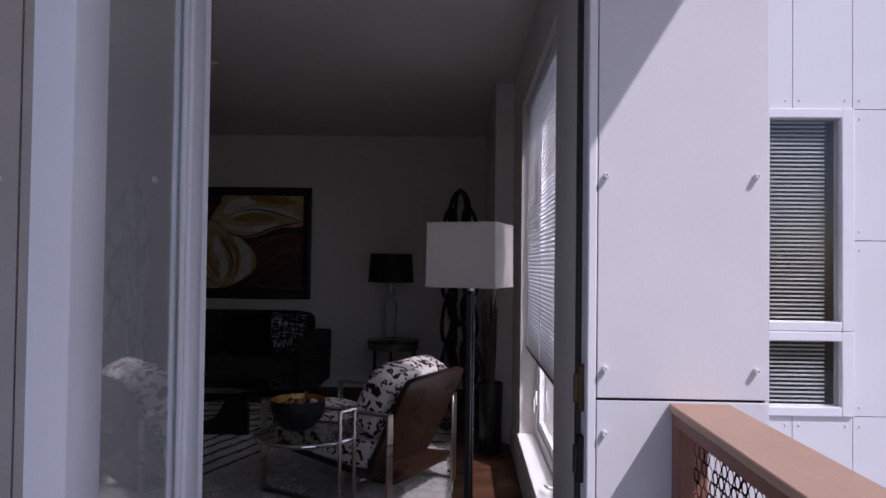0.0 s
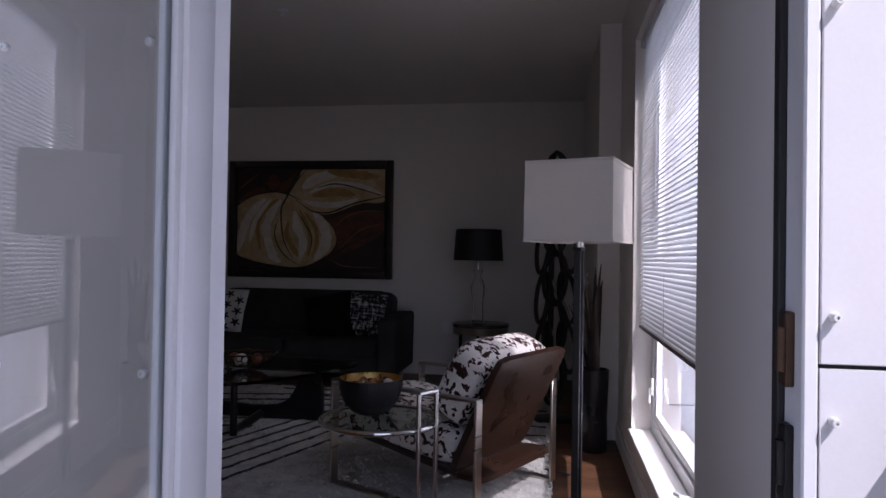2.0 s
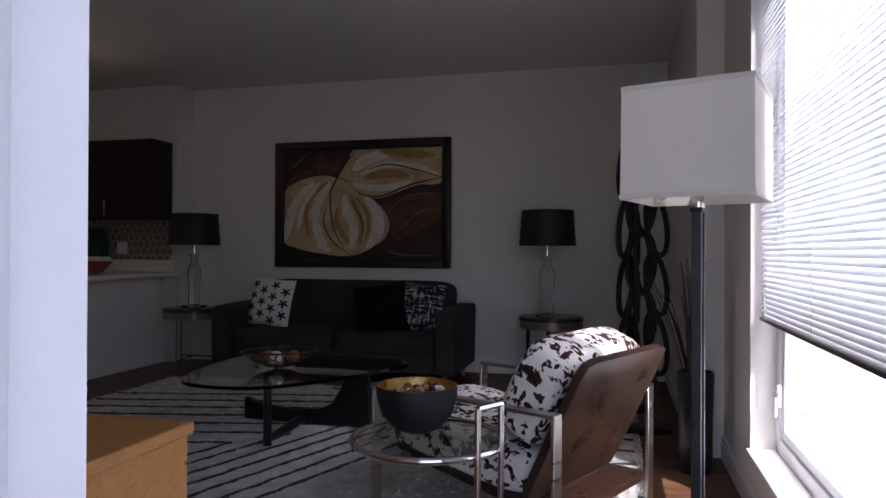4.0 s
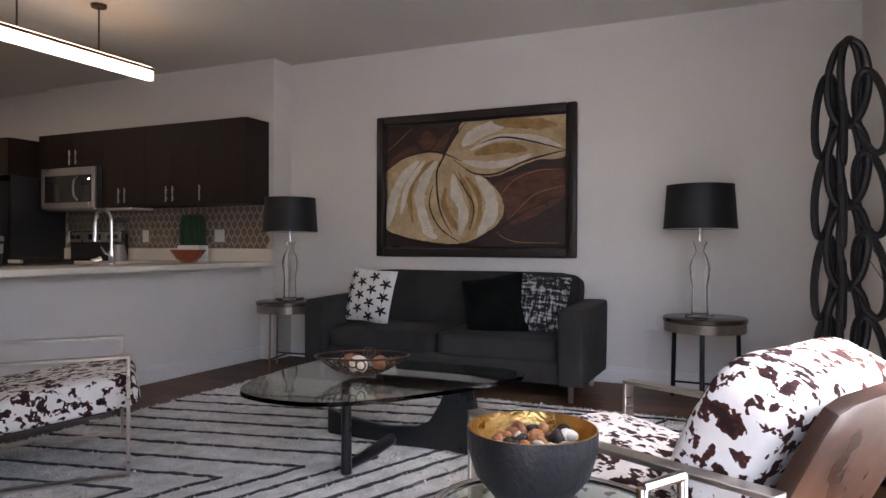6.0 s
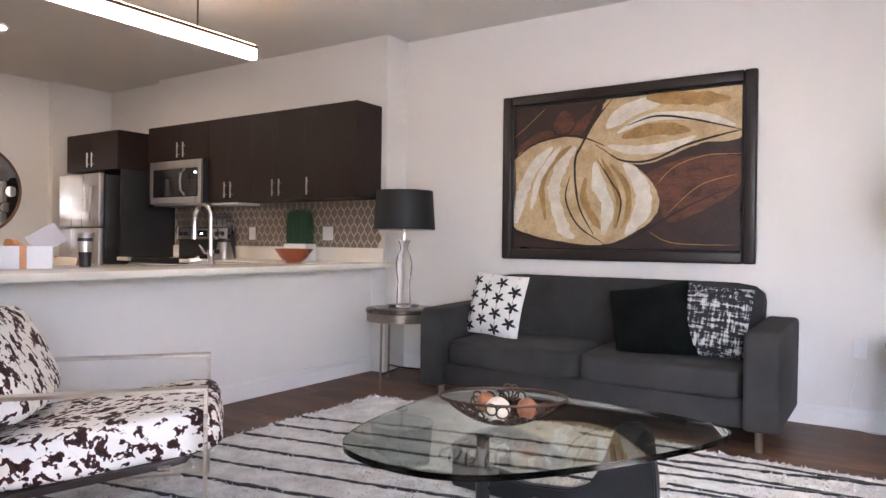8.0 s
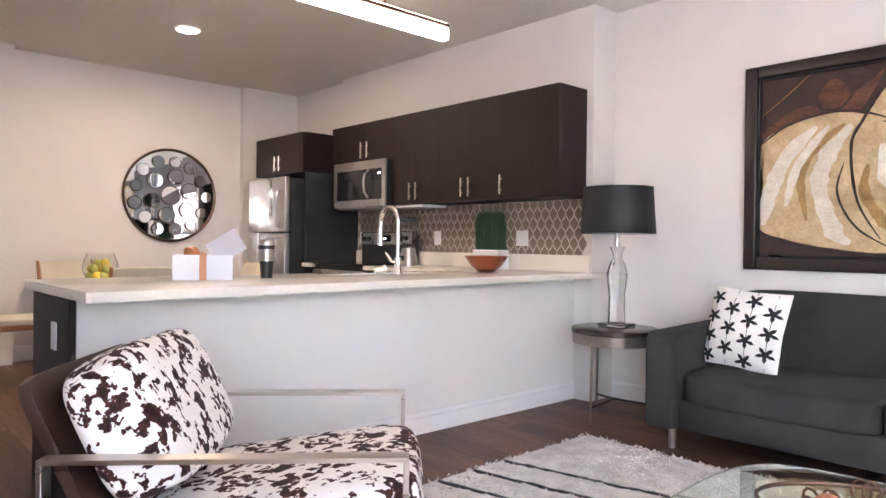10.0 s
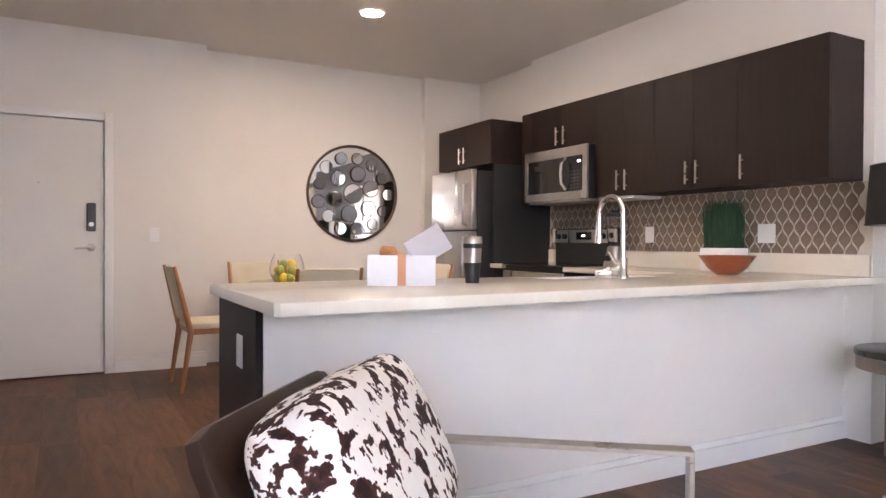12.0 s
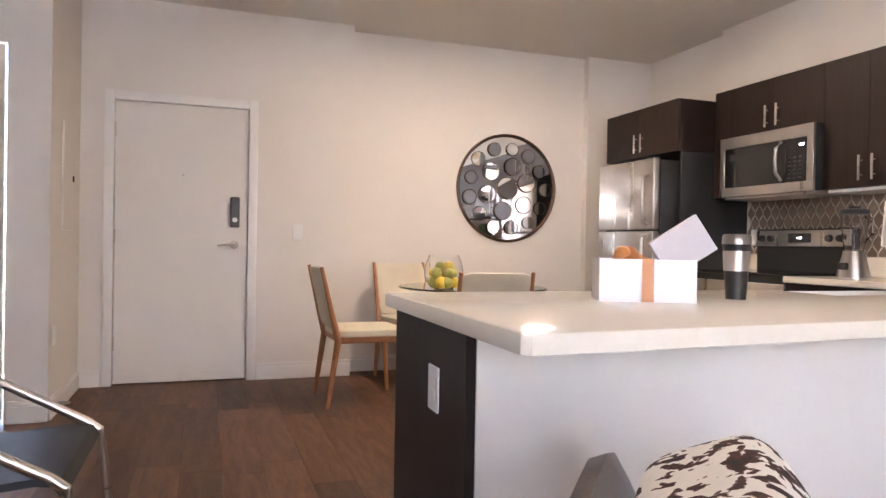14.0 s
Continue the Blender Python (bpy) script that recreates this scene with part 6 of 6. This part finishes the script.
def wall_mirror():
    m = thing("round_mirror", pose(X_MIRROR, 5.39, 1.525), "round bronze framed mirror filled with small round mirrors", "mirror")
    R = 0.455
    pts = [(0.014, R * math.cos(i * math.pi / 36), R * math.sin(i * math.pi / 36)) for i in range(72)]
    part("rim", tube(bmesh.new(), pts, 0.013, 8, True, 1.0, (1, 0, 0)), bronze, m)
    disc = mesh_of("disc", lathe(bmesh.new(), [(0, 0), (1, 0), (1, 0.006), (0, 0.006)], 36), mirror_mat)
    rim = mesh_of("disc_rim", lathe(bmesh.new(), [(0.93, 0.0), (1.03, 0.0), (1.03, 0.05), (0.96, 0.09), (0.93, 0.0)], 36), bronze)
    part("backing_mirror", lathe(bmesh.new(), [(0, 0.001), (R - 0.01, 0.001), (R - 0.01, 0.006), (0, 0.006)], 64), mirror_mat, m).matrix_basis = pose(0, 0, 0, 0, 90, 0)
    rng = random.Random(31)
    placed = [(0.0, 0.0, 0.094)]
    for k in range(6):
        a = 1.05 * k + 0.3
        placed.append((0.2 * math.cos(a) + rng.uniform(-0.01, 0.01), 0.2 * math.sin(a) + rng.uniform(-0.01, 0.01), 0.078 + rng.uniform(-0.004, 0.006)))
    for k in range(13):
        a = 2 * math.pi * k / 13
        q = 0.345 + rng.uniform(-0.012, 0.02)
        placed.append((q * math.cos(a), q * math.sin(a), 0.056 + rng.uniform(-0.004, 0.006)))
    for i, (y, z, r0) in enumerate(placed):
        t = pose(0.012 + 0.004 * (i % 3), y, z, 0, 90 + rng.uniform(-4, 4), rng.uniform(-4, 4))
        ob = new("small_mirror", disc)
        ob.parent = m
        ob.matrix_basis = t @ Matrix.Diagonal((r0, r0, 1, 1))
        ob2 = new("bezel", rim)
        ob2.parent = ob
        ob2.matrix_basis = Matrix.Diagonal((1, 1, 0.1, 1))


wall_mirror()


def dining_chair(m, label):
    c = thing("dining_chair", m, label, "dining chair", "chairs round the dining table")
    w = 0.22
    for s in (-1, 1):
        bm = bmesh.new()
        tube(bm, [(s * w, 0.20, 0.44), (s * w * 0.98, 0.23, 0.0)], [0.022, 0.013], 8)
        part("front_leg", bm, chair_wood, c)
        bm = bmesh.new()
        tube(bm, [(s * w, -0.28, 0.0), (s * w, -0.22, 0.42), (s * w, -0.24, 0.50), (s * w, -0.33, 0.88)], [0.013, 0.022, 0.02, 0.012], 8)
        part("back_leg", bm, chair_wood, c)
    bm = bmesh.new()
    bbox(bm, -w, -0.22, 0.40, w, 0.21, 0.44, 0.006, 1)
    part("seat_frame", bm, chair_wood, c)
    part("seat", puffy(bmesh.new(), pose(0, 0.0, 0.46), 0.46, 0.46, 0.05, 8, 8), cream_seat, c, "cream upholstered seat")
    part("backrest", puffy(bmesh.new(), pose(0, -0.275, 0.68, 13, 0, 0), 0.42, 0.03, 0.40, 8, 12), cream_seat, c, "cream upholstered back")
    return c


dining_chair(pose(-7.05, 3.94, 0, 0, 0, 2), "walnut dining chair with cream upholstery, side on")
dining_chair(pose(-7.55, 4.47, 0, 0, 0, -78), "walnut dining chair with cream upholstery against the wall")
dining_chair(pose(-6.48, 4.52, 0, 0, 0, 88), "walnut dining chair with cream back towards the kitchen counter")
dining_chair(pose(-6.90, 5.42, 0, 0, 0, 178), "walnut dining chair with cream upholstery beside the fridge")


def dining_table():
    t = thing("dining_table", pose(-6.92, 4.66, 0), "round glass dining table on a wooden pedestal", "dining table")
    g = part("glass_top", lathe(bmesh.new(), [(0, 0.738), (0.50, 0.738), (0.505, 0.744), (0.50, 0.75), (0, 0.75)], 64), table_glass, t, "round clear glass top")
    g.visible_shadow = False
    part("pedestal", lathe(bmesh.new(), [(0, 0.0), (0.24, 0.0), (0.24, 0.025), (0.06, 0.06), (0.045, 0.40), (0.10, 0.72), (0.16, 0.737), (0, 0.737)], 28), chair_wood, t)


dining_table()


def fruit_vase():
    v = thing("glass_vase", pose(-6.66, 4.36, 0.7505), "round clear glass vase filled with lemons and pears", "vase")
    prof = [(0, 0.0), (0.06, 0.0), (0.10, 0.03), (0.125, 0.09), (0.12, 0.15), (0.095, 0.215), (0.092, 0.215), (0.116, 0.15), (0.121, 0.09), (0.096, 0.035), (0.058, 0.006), (0, 0.006)]
    g = part("bowl_glass", lathe(bmesh.new(), prof, 36), clear_glass, v)
    g.visible_shadow = False
    rng = random.Random(41)
    for k in range(13):
        r = 0.033
        a = k * 2.4
        rr = 0.070 if k < 6 else 0.062 if k < 11 else 0.03
        ob = solid("lemon" if k % 2 else "pear", puffy(bmesh.new(), pose(0, 0, 0, rng.uniform(0, 90), rng.uniform(0, 90), 0), r * 2.3, r * 1.9, r * 1.9, 8, 2.2), lemon_mat if k % 2 else pear_mat, ("yellow lemon" if k % 2 else "green pear") + " in the glass vase", "fruit", "fruit in the vase")
        ob.location = (-6.66 + rr * math.cos(a), 4.36 + rr * math.sin(a), 0.7505 + (0.045 if k < 6 else 0.10 if k < 11 else 0.14))


fruit_vase()


def black_chair():
    c = thing("black_lounge_chair", pose(-4.80, 2.62, 0) @ Matrix.Diagonal((1, 1, 0.9, 1)), "black leather sling chair with sloping flat chrome sides", "chair")
    w = 0.285
    for k in (-1, 1):
        x = k * w
        pts = [(x, 0.05, 0.0), (x, 0.012, 0.40), (x, 0.0, 0.452), (x, -0.035, 0.482), (x, -0.275, 0.632), (x, -0.62, 0.845), (x, -0.66, 0.85), (x, -0.675, 0.82), (x, -0.70, 0.0)]
        part("side_frame", tube(bmesh.new(), pts, 0.016, 10, False, 0.7), brushed, c, "sloping chrome side loop")
    bm = bmesh.new()
    path = [(-0.015, 0.425), (-0.03, 0.452), (-0.07, 0.458), (-0.20, 0.445), (-0.36, 0.435), (-0.46, 0.47), (-0.54, 0.60), (-0.62, 0.80)]
    rows = []
    for y, z in path:
        rows.append([bm.verts.new((x, y, z)) for x in (-w + 0.012, -0.14, 0, 0.14, w - 0.012)])
    for p, q in zip(rows, rows[1:]):
        for i in range(4):
            bm.faces.new((p[i], p[i + 1], q[i + 1], q[i]))
    bmesh.ops.subdivide_edges(bm, edges=bm.edges[:], cuts=2, use_grid_fill=True, smooth=0.6)
    bmesh.ops.solidify(bm, geom=bm.faces[:], thickness=0.022)
    part("sling", bm, leather_blk, c, "black leather sling seat")


black_chair()


# ---- backsplash tiles ----


def backsplash():
    b = thing("backsplash", pose(0, Y_KITCHEN, 0), "brown lantern-shaped tile backsplash with pale grout", "backsplash", kind="structure")
    part("grout_bed", B(-6.60, -0.005, CT + 0.116, -3.862, -0.0003, UZ0 - 0.001), grout, b)
    W, H = 0.074, 0.140
    # one pointed ogee outline; neighbours in the rows above and below fit between its points
    right = []
    for k in range(13):
        v = 1 - k / 6
        right.append((max(0.0012, (0.25 + 0.25 * math.cos(math.pi * v)) * W - 0.0042), v * (H / 2 - 0.006)))
    pts = right + [(-u, v) for u, v in reversed(right)]
    z_lo, z_hi = CT + 0.118, UZ0 - 0.003
    cache = {}
    row = 0
    z = z_lo + 0.01
    pitch = H * 0.5
    while z < z_hi + 0.05:
        x = -6.56 + (W / 2 if row % 2 else 0)
        while x < -3.90:
            clipped = [(px, min(max(pz, z_lo - z), z_hi - z)) for px, pz in pts]
            key = tuple(round(q[1], 4) for q in clipped)
            if max(key) - min(key) > 0.012:
                if key not in cache:
                    bm = bmesh.new()
                    ded = []
                    for q in clipped:
                        if not ded or (Vector(q) - Vector(ded[-1])).length > 1e-4:
                            ded.append(q)
                    lo = [bm.verts.new((px, -0.005, pz)) for px, pz in ded]
                    hi = [bm.verts.new((px * 0.95, -0.009, pz * 0.97)) for px, pz in ded]
                    bm.faces.new(hi)
                    for i in range(len(ded)):
                        j = (i + 1) % len(ded)
                        bm.faces.new((lo[i], lo[j], hi[j], hi[i]))
                    cache[key] = mesh_of("tile", bm, tile_brown)
                t = new("tile", cache[key])
                t.parent = b
                t.location = (x, 0, z)
            x += W
        z += pitch
        row += 1


backsplash()
lay_planks()
